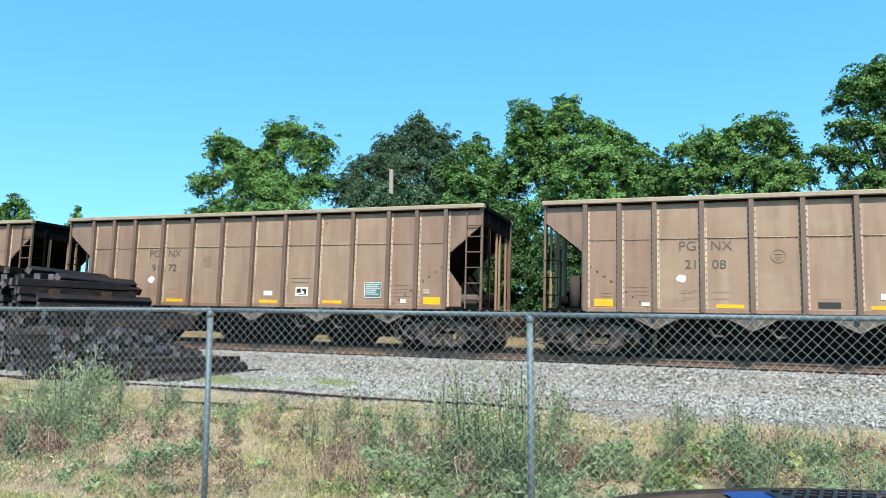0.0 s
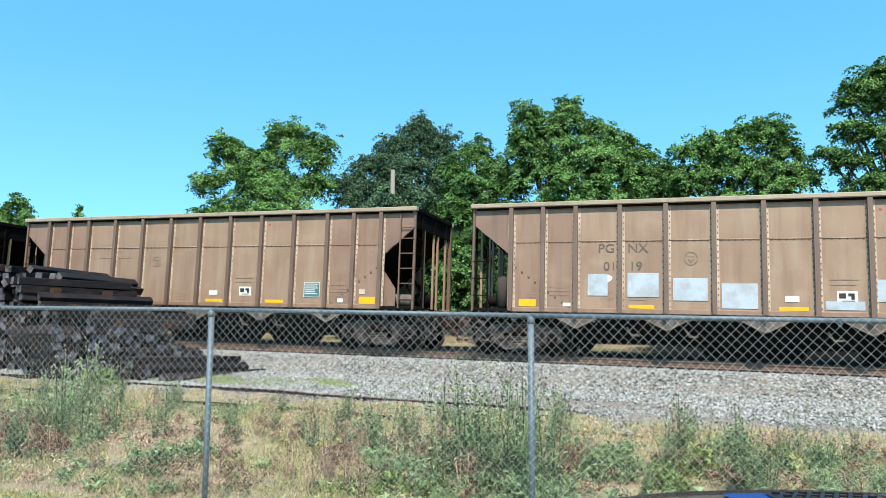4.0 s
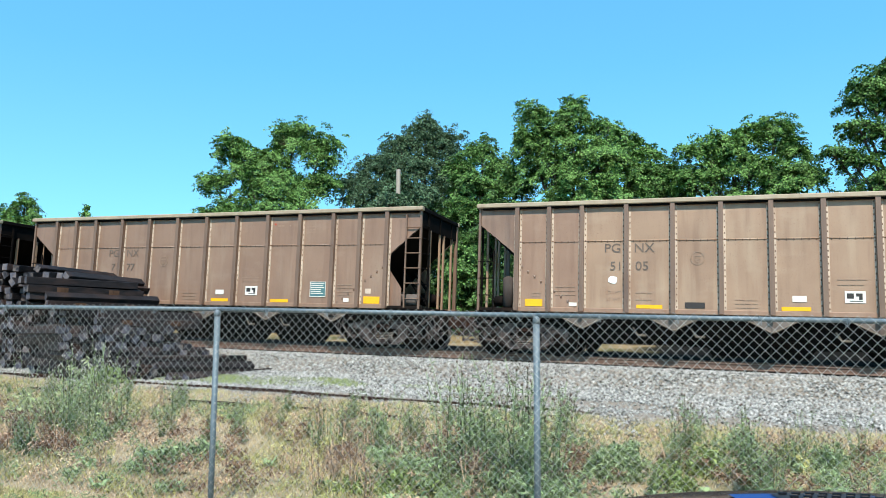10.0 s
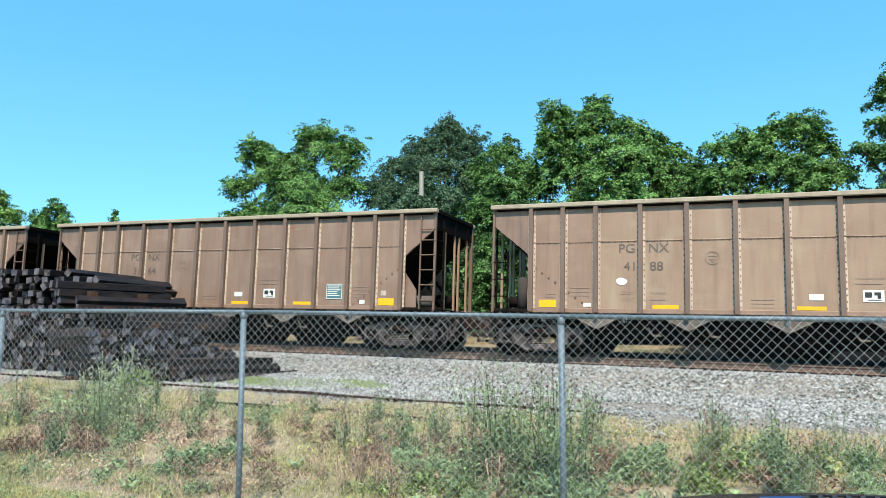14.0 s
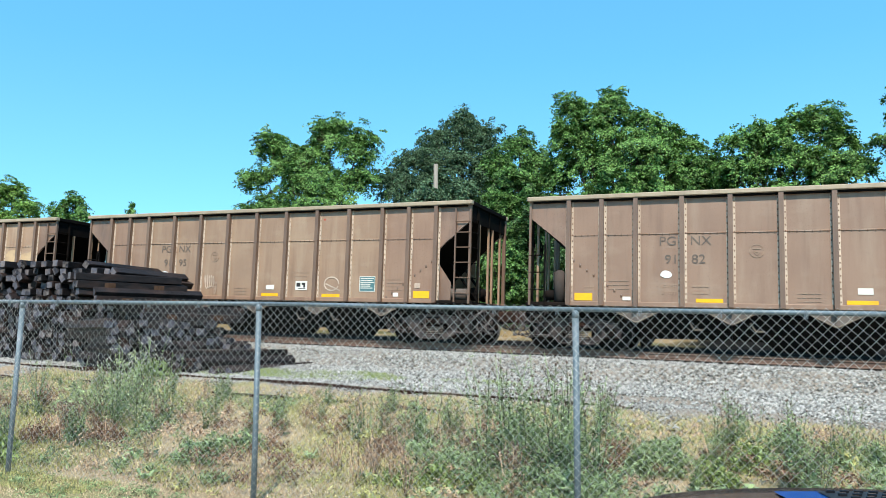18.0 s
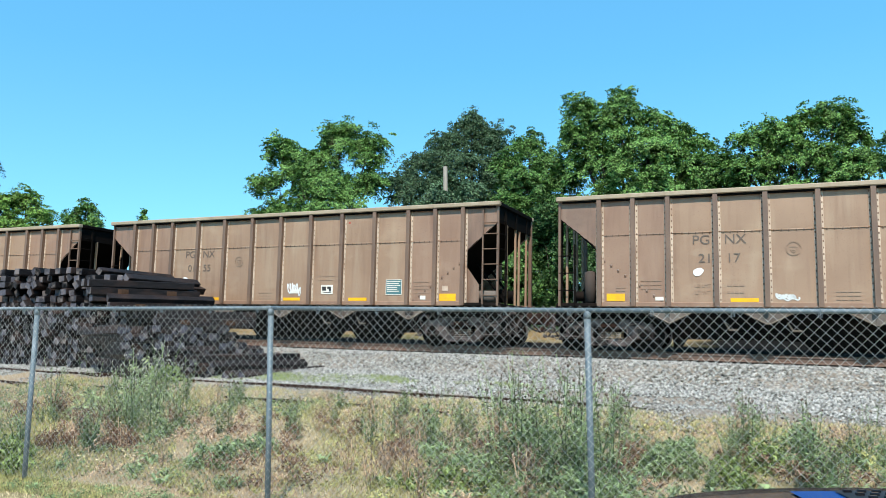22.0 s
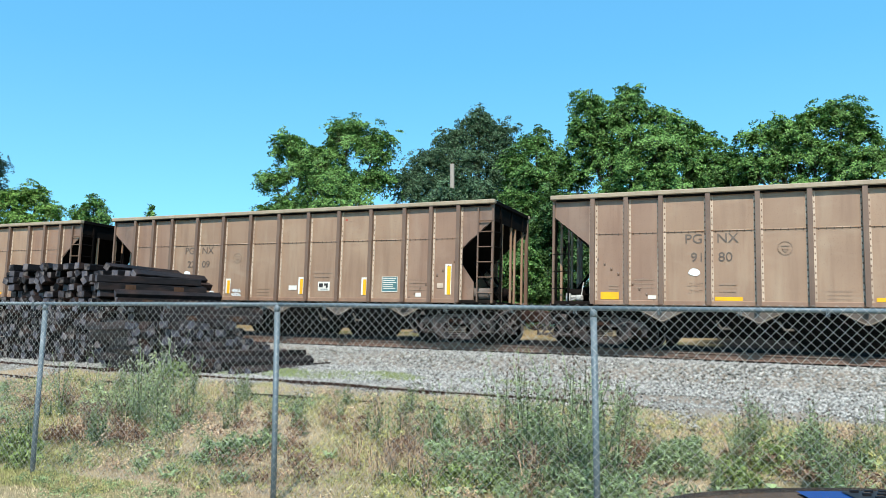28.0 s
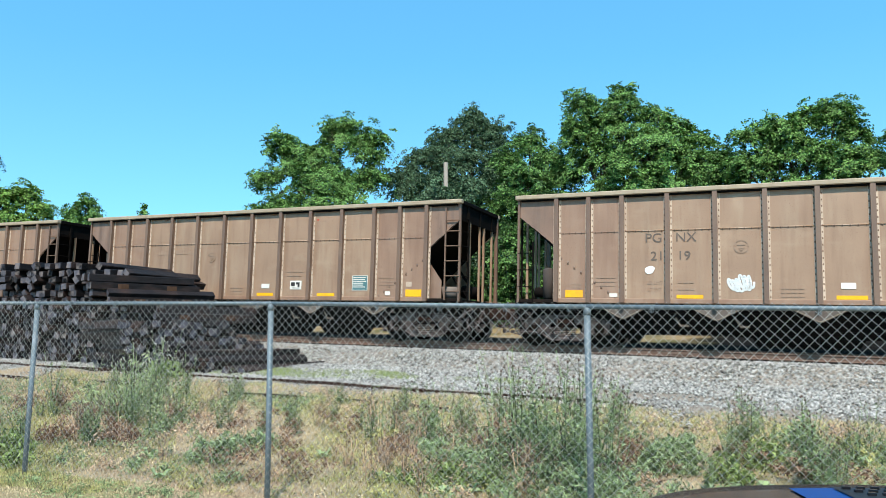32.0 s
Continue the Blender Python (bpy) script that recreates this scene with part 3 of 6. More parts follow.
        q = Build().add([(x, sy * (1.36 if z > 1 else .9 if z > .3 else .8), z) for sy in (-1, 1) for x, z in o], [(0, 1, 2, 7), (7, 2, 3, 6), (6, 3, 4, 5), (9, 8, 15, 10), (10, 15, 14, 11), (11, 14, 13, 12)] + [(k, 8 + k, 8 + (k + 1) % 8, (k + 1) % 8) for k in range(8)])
        M[key] = q.mesh("hopper", SOOTSHADE)
        door = Build().box(a * W + .01, b * W - .01, -.78, .78, .12, .18, c=.02)
        door.tube(((a + b) / 2 * W, -.88, .3), ((a + b) / 2 * W, .88, .3), .03, 6)
        M[key.replace("hopper", "door")] = door.mesh("hopper_door", DIRTSHADE)
    # lock bar, seen as a bright worn stub under the side sheet
    M["latch"] = Build().box(-.1, .12, -1.2, -1.14, .58, .63, pose(0, 0, 0), c=.012).tube((-.08, -1.17, .6), (-.2, -1.17, .8), .022, 6).mesh("door_latch", LIP)
    v = Build().prism([(-.72, SILL + .01), (.72, SILL + .01), (.05, SILL - .36), (-.05, SILL - .36)], -1.42, -1.40)
    lip = Build()
    for sx in (-1, 1):
        lip.tube((sx * .74, -1.425, SILL - .01), (sx * .04, -1.425, SILL - .38), .018, 6)
    lip.tube((-.05, -1.425, SILL - .38), (.05, -1.425, SILL - .38), .018, 6)
    M["lip"] = lip.mesh("ridge_lip", LIP)
    v.box(-.03, .03, -1.435, -1.42, SILL - .35, SILL, c=.004)
    M["ridge"] = v.mesh("ridge_plate", RIDGE)
    M["centre_sill"] = Build().box(-.4, LC + .4, -.3, .3, .62, 1.05, c=.02).mesh("centre_sill", DIRTSHADE)
    c = Build().box(-.55, -.05, -.14, .14, .70, .98, c=.03).box(-.84, -.5, -.1, .1, .66, 1.0, c=.04).box(-.9, -.74, -.16, .02, .68, .98, c=.03)
    c.tube((-.5, -.28, .78), (-.86, -.34, .45), .025, 6).tube((-.86, -.34, .45), (-.88, -.2, .62), .025, 6)
    M["coupler"] = c.mesh("coupler", RUSTY)
    lever = Build().tube((-.1, -1.35, .95), (-.25, -.2, .92), .016, 5).tube((-.1, -1.35, .95), (-.12, -1.38, .65), .016, 5)
    M["lever"] = lever.mesh("uncoupling_lever", DIRTSHADE)
    M["stirrup"] = Build().tube((.08, -1.5, SILL), (.1, -1.5, .72), .016, 5).tube((.42, -1.5, SILL), (.4, -1.5, .72), .016, 5).tube((.1, -1.5, .72), (.4, -1.5, .72), .016, 5).mesh("stirrup_step", DIRTSHADE)
    tank = Build().lathe((.45, .55, SILL + .35), (0, 1, 0), [(-.55, .05), (-.5, .2), (.45, .2), (.5, .05)], 14)
    M["tank"] = tank.mesh("air_reservoir", DIRTSHADE, True)
    vt = Build().lathe((.74, -1.12, SILL + .1), (0, 0, 1), [(0, .05), (.04, .15), (.8, .15), (.85, .05)], 14)
    vt.box(.9, .98, -1.2, -1.04, SILL + .05, SILL + .6)
    M["upright_tank"] = vt.mesh("upright_tank", GREYST, True)
    gear = Build().box(.30, .42, -1.32, -1.18, SILL + .06, SILL + .30, c=.02).box(.56, .74, -1.30, -1.14, SILL + .10, SILL + .26, c=.03).lathe((.65, -1.3, SILL + .18), (0, -1, 0), [(0, .07), (.05, .07), (.07, .03)], 10)
    gear.lathe((.50, -1.2, SILL + .2), (1, 0, 0), [(-.1, .02), (-.09, .05), (.06, .05), (.08, .02)], 8).tube((.36, -1.25, SILL + .3), (.36, -1.25, SILL + .52), .016, 6).tube((.42, -1.25, SILL + .12), (.56, -1.22, SILL + .16), .02, 6).tube((.7, -1.22, SILL + .26), (.72, -1.1, SILL + .6), .014, 6)
    M["brake_gear"] = gear.mesh("control_valve", VALVE)
    ht = Build().lathe((LC - .95, -1.08, SILL + .27), (1, 0, 0), [(0, .05), (.05, .17), (.72, .17), (.78, .05)], 14)
    M["side_tank"] = ht.mesh("air_reservoir", RIDGE, True)
    bc = Build().lathe((.55, -.75, SILL + .3), (1, 0, 0), [(-.3, .05), (-.28, .14), (.1, .14), (.14, .05)], 12).tube((.6, -.75, SILL + .3), (1.2, -.75, SILL + .25), .02, 5)
    M["cylinder"] = bc.mesh("brake_cylinder", DIRTSHADE, True)
    wheel = Build()
    n = 16
    wheel.lathe((.0, -.1, 2.75), (1, 0, 0), [(-.12, .02), (-.1, .06), (-.02, .06), (.0, .02)], 10)
    for i in range(n):
        a, b2 = i * math.tau / n, (i + 1) * math.tau / n
        wheel.tube((-.1, -.1 + .27 * math.cos(a), 2.75 + .27 * math.sin(a)), (-.1, -.1 + .27 * math.cos(b2), 2.75 + .27 * math.sin(b2)), .018, 5)
    for i in range(5):
        a = i * math.tau / 5
        wheel.tube((-.08, -.1, 2.75), (-.1, -.1 + .26 * math.cos(a), 2.75 + .26 * math.sin(a)), .014, 5)
    M["hand_wheel"] = wheel.mesh("brake_wheel", DIRTSHADE)
    brace = Build()
    for y in (-.45, .5):
        brace.tube((.1, y, SILL + .05), (1.0, y, 2.35), .04, 6)
    M["brace"] = brace.mesh("end_brace", SOOTSHADE)
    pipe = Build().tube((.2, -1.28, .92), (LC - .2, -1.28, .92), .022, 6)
    M["pipe"] = pipe.mesh("brake_pipe", SOOTSHADE)
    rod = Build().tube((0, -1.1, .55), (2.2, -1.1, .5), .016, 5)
    M["rod"] = rod.mesh("door_rod", SOOTSHADE)
    hose = Build()
    pts = [(-.3, -.35, .8), (-.5, -.36, .62), (-.7, -.34, .5), (-.86, -.3, .46)]
    for p, q in zip(pts, pts[1:]):
        hose.tube(p, q, .024, 6)
    M["hose"] = hose.mesh("air_hose", RUBBER)
    M["valve"] = Build().box(0, .28, -1.5, -1.3, .82, 1.1, c=.03).lathe((.14, -1.5, .96), (0, -1, 0), [(0, .09), (.05, .09), (.06, .04)], 10).mesh("brake_valve", GREYST)
    # truck: cast side with its window and springs
    def sideframe(y0, y1):
        out = [(-1.12, .62), (-1.12, .48), (-.98, .36), (-.72, .36), (-.42, .16), (.42, .16), (.72, .36), (.98, .36), (1.12, .48), (1.12, .62), (.8, .74), (.5, .80), (-.5, .80), (-.8, .74)]
        n = len(out)
        b = Build()
        inner = [(-.46, .55), (-.46, .47), (-.45, .4), (-.42, .34), (-.3, .27), (.3, .27), (.42, .34), (.45, .4), (.46, .47), (.46, .55), (.4, .6), (.3, .62), (-.3, .62), (-.4, .6)]
        vs = [(x, y, z) for y in (y0, y1) for x, z in out] + [(x, y, z) for y in (y0, y1) for x, z in inner]
        fs = []
        for i in range(n):
            j = (i + 1) % n
            fs += [(i, j, 2 * n + j, 2 * n + i), (n + j, n + i, 3 * n + i, 3 * n + j), (i, n + i, n + j, j), (2 * n + i, 2 * n + j, 3 * n + j, 3 * n + i)]
        b.add(vs, fs)
        if y0 < 0:
            # raised edges of the casting, journal boxes and the lug under the window
            for ring in (out, inner):
                for (xa, za), (xb, zb) in zip(ring, ring[1:] + ring[:1]):
                    b.tube((xa, y0 + .01, za), (xb, y0 + .01, zb), .026, 6)
            for x in (-.89, .89):
                b.box(x - .2, x + .2, y0 - .06, y0 + .02, .56, .72, c=.02).box(x - .24, x - .17, y0 - .04, y0, .34, .6, c=.01).box(x + .17, x + .24, y0 - .04, y0, .34, .6, c=.01)
            b.box(-.16, .16, y0 - .05, y0, .17, .25, c=.015)
        return b
    M["sideframe"] = sideframe(-1.10, -.94).mesh("side_frame", CASTING)
    rig = Build().tube((-1.2, -.85, .30), (1.2, -.85, .34), .02, 6).tube((-.5, -.7, .36), (-.62, -1.12, .70), .022, 6).tube((.5, -.7, .36), (.62, -1.12, .70), .022, 6)
    rig.box(-.56, -.44, -.9, -.7, .2, .5, c=.02).box(.44, .56, -.9, -.7, .2, .5, c=.02).tube((-.1, -1.16, .5), (.34, -1.15, .86), .018, 5)
    rig.box(-.2, .2, -1.2, -1.1, .60, .72, c=.02)
    M["rigging"] = rig.mesh("brake_rigging", RUSTY)
    M["sideframe_far"] = sideframe(.94, 1.10).mesh("side_frame", DIRTSHADE)
    M["bolster"] = Build().box(-.22, .22, -1.15, 1.15, .5, .76, c=.03).mesh("bolster", DIRTSHADE)
    sp = Build()
    for k in range(5):
        sp.lathe((0, 0, .275 + k * .045), (0, 0, 1), [(0, .055), (.018, .075), (.036, .055)], 7)
    M["spring"] = sp.mesh("coil_spring", RIDGE)
    def wheelset(paint):
        b = Build()
        b.tube((0, -1.2, 0), (0, 1.2, 0), .075, 10)
        for s in (-1, 1):
            b.lathe((0, s * .755, 0), (0, -s, 0), [(-.09, .30), (-.08, .48), (-.05, .485), (-.045, .457), (.065, .45), (.07, .36), (.03, .33), (.02, .17), (.08, .15), (.09, .05)], 28)
        me = b.mesh("wheelset", DIRTSHADE)
        me.materials.append(TREAD)
        me.materials.append(paint)
        for p in me.polygons:
            c = Vector((p.center.x, 0, p.center.z)).length
            if c > .43:
                p.material_index = 1
            elif c > .34:
                p.material_index = 2
        return me
    M["wheelset"], M["wheelset_orange"] = wheelset(DIRTSHADE), wheelset(ORANGE)
    def piping(seed, box, n, r0, r1):
        rng, q = random.Random(seed), Build()
        (x0, x1), (y0, y1), (z0, z1) = box
        for _ in range(n):
            p = Vector((rng.uniform(x0, x1), rng.uniform(y0, y1), rng.uniform(z0, z1)))
            way = Vector((rng.uniform(-1, 1), rng.uniform(-.3, .3), rng.uniform(-.7, .7)))
            r = rng.uniform(r0, r1)
            for _k in range(4):
                e = p + way.normalized() * rng.uniform(.1, .24)
                e = Vector((min(max(e.x, x0), x1), min(max(e.y, y0), y1), min(max(e.z, z0), z1)))
                q.tube(p, e, r, 5)
                p = e
                way += Vector((rng.uniform(-.7, .7), rng.uniform(-.2, .2), rng.uniform(-.7, .5)))
            if rng.random() < .5:
                q.box(p.x - .05, p.x + .05, p.y - .04, p.y + .04, p.z - .04, p.z + .04, c=.012)
        return q
    M["end_piping"] = piping(5, ((-.45, .5), (-1.4, -.7), (.35, 1.1)), 26, .010, .028).mesh("end_piping", CASTING)
    M["truck_piping"] = piping(6, ((-1.5, 1.5), (-1.3, -1.16), (.3, 1.0)), 14, .01, .022).mesh("brake_piping", CASTING)
    M["bearing"] = Build().lathe((0, -1.10, 0), (0, -1, 0), [(-.1, .13), (.06, .13), (.08, .1), (.1, .04)], 12).mesh("bearing_cap", DIRTSHADE)
    M["brake_beam"] = Build().box(-.06, .06, -.8, .8, .36, .48).box(-.05, .05, -.83, -.7, .3, .62).mesh("brake_beam", DIRTSHADE)
    return M


HM = hopper_meshes()


def mirrored(me, name):
    """The same part for the other end: turned along the length only."""
    m2 = me.copy()
    m2.name = name
    n = len(m2.vertices)
    co = np.empty(n * 3, np.float32)
    m2.vertices.foreach_get("co", co)
    co = co.reshape(-1, 3)
    co[:, 0] = LC - co[:, 0]
    m2.vertices.foreach_set("co", co.ravel())
    m2.flip_normals()
    m2.update()
    return m2


for _k in ("end_chord", "slope", "end_sheet", "corner_post", "end_post", "platform", "side_ladder", "end_ladder", "coupler", "lever", "stirrup", "brace", "hose", "end_piping"):
    HM[_k + "_r"] = mirrored(HM[_k], HM[_k].name)
HM["far_corner_post"] = Build().box(-.03, .07, 1.46, 1.56, SILL, TOP - .1, c=.008).mesh("corner_post", RIBPAINT)
HM["far_chord"] = Build().box(-.06, LC + .06, 1.47, 1.63, TOP - .12, TOP, c=.02).mesh("top_chord", CHORD)
HM["far_sill"] = Build().box(-.05, LC + .05, 1.42, 1.58, SILL, SILL + .12, c=.012).mesh("side_sill", RIBPAINT)


def hopper_car():
    """The bare car: origin at the rail's top under the -u end of its body."""
    car = thing("hopper_car", TRACK, "brown", "hopper car", "cars of the coal train")
    def put(key, m=None, label=""):
        ob = part(HM[key].name.split(".")[0], HM[key], None, car, label, m)
        if key in ("seam_rivets", "far_side", "end_piping", "end_piping_r"):
            ob["kind"] = "stuff"
        return ob
    for i, b in enumerate(BAYS):
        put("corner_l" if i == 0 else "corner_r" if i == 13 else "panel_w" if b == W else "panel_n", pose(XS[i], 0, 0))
    for i in range(1, 14):
        r = put("rib", pose(XS[i], 0, 0))
        part("rivets", HM["rib_rivets"], None, r)["kind"] = "stuff"
    for key in ("chord", "chord_angle", "far_chord", "end_chord", "end_chord_r", "sill", "end_sill", "end_sill_b", "far_sill", "far_side", "slope", "slope_r", "end_sheet", "end_sheet_r", "corner_post", "corner_post_r", "far_corner_post",
                "platform", "platform_r", "low_ladder", "side_ladder_r", "end_ladder", "end_ladder_r", "centre_sill", "coupler", "coupler_r", "lever", "lever_r", "stirrup", "stirrup_r",
                "tank", "upright_tank", "side_tank", "cylinder", "hand_wheel", "brace", "brace_r", "pipe", "hose", "hose_r", "end_piping", "end_piping_r", "seam_rivets"):
        put(key)
    part("corner_post", HM["far_corner_post"], None, car, m=pose(LC - .04, 0, 0))
    part("end_gusset", HM["gusset"], None, car, m=pose(XS[13] + .01, 0, 0))
    part("air_reservoir", HM["tank"], None, car, m=pose(LC - .9, 0, 0))
    part("brake_valve", HM["valve"], None, car, m=pose(LC - 2.85, .05, .05))
    for x in (4.2, 6.8, 9.4):
        put("rod", pose(x, 0, 0))
    for y in (-.75, .05, .4, 1.1):
        put("end_post", pose(0, y, 0))
        put("end_post_r", pose(0, y, 0))
    for k in range(4):
        h = put("hopper_" + "abcd"[k], pose(XS[3] + k * 2 * W, 0, 0))
        part("hopper_door", HM["door_" + "abcd"[k]], None, h)
        part("door_latch", HM["latch"], None, h, m=pose((1.3, .55, 1.4, .5)[k] * W, 0, 0))
    for k in range(5):
        r = put("ridge", pose(XS[3] + k * 2 * W, 0, 0))
        part("ridge_lip", HM["lip"], None, r)
    for x in (TRUCK, LC - TRUCK):
        t = new("truck")
        t.parent = car
        t.matrix_basis = pose(x, 0, 0)
        for key in ("sideframe", "sideframe_far", "bolster", "rigging", "truck_piping"):
            o = part(HM[key].name.split(".")[0], HM[key], None, t)
            if key == "truck_piping":
                o["kind"] = "stuff"
        for y in (-1.02, 1.02):
            for dx in (-.2, -.07, .07, .2) if y < 0 else (0,):
                part("coil_spring", HM["spring"], None, t, m=pose(dx, y, 0))
        for dx in (-.89, .89):
            part("wheelset", HM["wheelset"], None, t, m=pose(dx, 0, .457))
            part("bearing_cap", HM["bearing"], None, t, m=pose(dx, 0, .457))
            part("brake_beam", HM["brake_beam"], None, t, m=pose(dx * .42, 0, 0))
    return car


# ---- markings on the cars ----
FONT_MESHES = {}


def letters(text, size, material):
    key = (text, size, material.name)
    if key not in FONT_MESHES:
        cu = bpy.data.curves.new("lettering", "FONT")
        cu.body, cu.size, cu.extrude, cu.align_x = text, size, .002, "CENTER"
        ob = new("lettering", cu)
        bpy.context.view_layer.update()
        me = bpy.data.meshes.new_from_object(ob.evaluated_get(bpy.context.evaluated_depsgraph_get()))
        me.materials.clear()
        me.materials.append(material)
        bpy.data.objects.remove(ob)
        FONT_MESHES[key] = me
    return FONT_MESHES[key]


SHEETS = {}
SIDE_Y = -1.5075


def sheet(w, h, material):
    key = (w, h, material.name)
    if key not in SHEETS:
        SHEETS[key] = Build().box(-w / 2, w / 2, -.002, .002, -h / 2, h / 2).mesh("marking", material)
    return SHEETS[key]


def mark(car, name, x, z, w, h, material, label="", lift=0.0):
    return part(name, sheet(w, h, material), None, car, label, pose(x, SIDE_Y - lift, z))


def word(car, text, x, z, size, material, sx=1.14):
    o = part("lettering", letters(text, size, material), None, car, m=pose(x, SIDE_Y, z) @ Matrix.Rotation(math.pi / 2, 4, "X") @ Matrix.Diagonal((sx, 1, 1, 1)))
    return o


def bars(car, x, z, w, rows, pitch, h, material, seed=0):
    rng = random.Random(seed)
    b = Build()
    for i in range(rows):
        a = -w / 2
        while a < w / 2 - .05:
            q = min(rng.uniform(.06, .16), w / 2 - a)
            b.box(a, a + q, -.001, .001, -i * pitch - h * .3, -i * pitch + h * .3)
            a += q + .018
    key = ("bars", w, rows, pitch, h, material.name, seed)
    if key not in SHEETS:
        SHEETS[key] = b.mesh("small_print", material)
    ob = part("small_print", SHEETS[key], None, car, m=pose(x, SIDE_Y, z))
    ob["kind"] = "stuff"
    return ob


def blob(r, material, seed, sx=1.0, sz=1.0):
    key = ("blob", r, material.name, seed, sx, sz)
    if key not in SHEETS:
        rng = random.Random(seed)
        n = 18
        ph = [rng.uniform(0, math.tau) for _ in range(3)]
        o = [(r * sx * (1 + .12 * math.sin(2 * a + ph[0]) + .09 * math.sin(3 * a + ph[1])) * math.cos(a), r * sz * (1 + .12 * math.sin(2 * a + ph[2])) * math.sin(a)) for a in (i * math.tau / n for i in range(n))]
        SHEETS[key] = Build().prism(o, -.001, .001).mesh("paint_blob", material)
    return SHEETS[key]


def rough_patch(w, h, seed):
    """A rolled-on patch of paint: a rounded oblong with a wandering edge."""
    rng = random.Random(300 + seed)
    ph = [rng.uniform(0, math.tau) for _ in range(4)]
    o = []
    for i in range(48):
        a = i * math.tau / 48
        k = 1 + .05 * math.sin(3 * a + ph[0]) + .06 * math.sin(5 * a + ph[1]) + .03 * math.sin(11 * a + ph[2]) + rng.uniform(-.02, .02)
        cx, cz = math.cos(a), math.sin(a)
        o.append((min(.5, .52 * k) * w * math.copysign(abs(cx) ** .45, cx), .5 * k * h * math.copysign(abs(cz) ** .5, cz)))
    return Build().prism(o, -.001, .001).mesh("repainted_patch", TAN)


def ribbon(lines, width, material):
    """Flat painted strokes along polylines in x, z."""
    b = Build()
    for line in lines:
        for (x0, z0), (x1, z1) in zip(line, line[1:]):
            d = Vector((x1 - x0, z1 - z0))
            if d.length < 1e-4:
                continue
            d.normalize()
            n, e = Vector((-d.y, d.x)) * width / 2, d * width * .2
            b.prism([(x0 - e.x + n.x, z0 - e.y + n.y), (x1 + e.x + n.x, z1 + e.y + n.y), (x1 + e.x - n.x, z1 + e.y - n.y), (x0 - e.x - n.x, z0 - e.y - n.y)], -.001, .001)
    return b.mesh("spray_strokes", material)


def arc(cx, cz, rx, rz, a0, a1, n=14):
    return [(cx + rx * math.cos(radians(a0 + (a1 - a0) * i / n)), cz + rz * math.sin(radians(a0 + (a1 - a0) * i / n))) for i in range(n + 1)]


def scrawl(seed, w, h, count):
    """A looping hand-style scribble that fills w by h."""
    rng = random.Random(seed)
    n = count + 2
    up = [rng.uniform(.45, 1.0) for _ in range(n + 1)]
    wide = [rng.uniform(.25, .62) for _ in range(n + 1)]
    lift = [rng.uniform(-.2, .2) for _ in range(n + 1)]
    pts = []
    for i in range(n * 14 + 1):
        q = i / 14
        k = min(int(q), n - 1)
        f = q - k
        mixed = lambda s: s[k] * (1 - f) + s[k + 1] * f
        x = -w * .42 + w * .84 * q / n + w * .8 / count * mixed(wide) * math.cos(q * math.tau + .6)
        y = h * (.5 * mixed(up) * math.sin(q * math.tau) + .5 * mixed(lift))
        pts.append((x, y))
    lines = [pts]
    if seed % 2:
        lines.append(pts[-1:] + arc(w * .44, -h * .45, w * .08, h * .35, 100, -200, 10))
    return lines


def spray(car, x, z, lines, width, material, label):
    part("graffiti", ribbon(lines, width, material), None, car, label, pose(x, SIDE_Y - .003, z))


RING = None


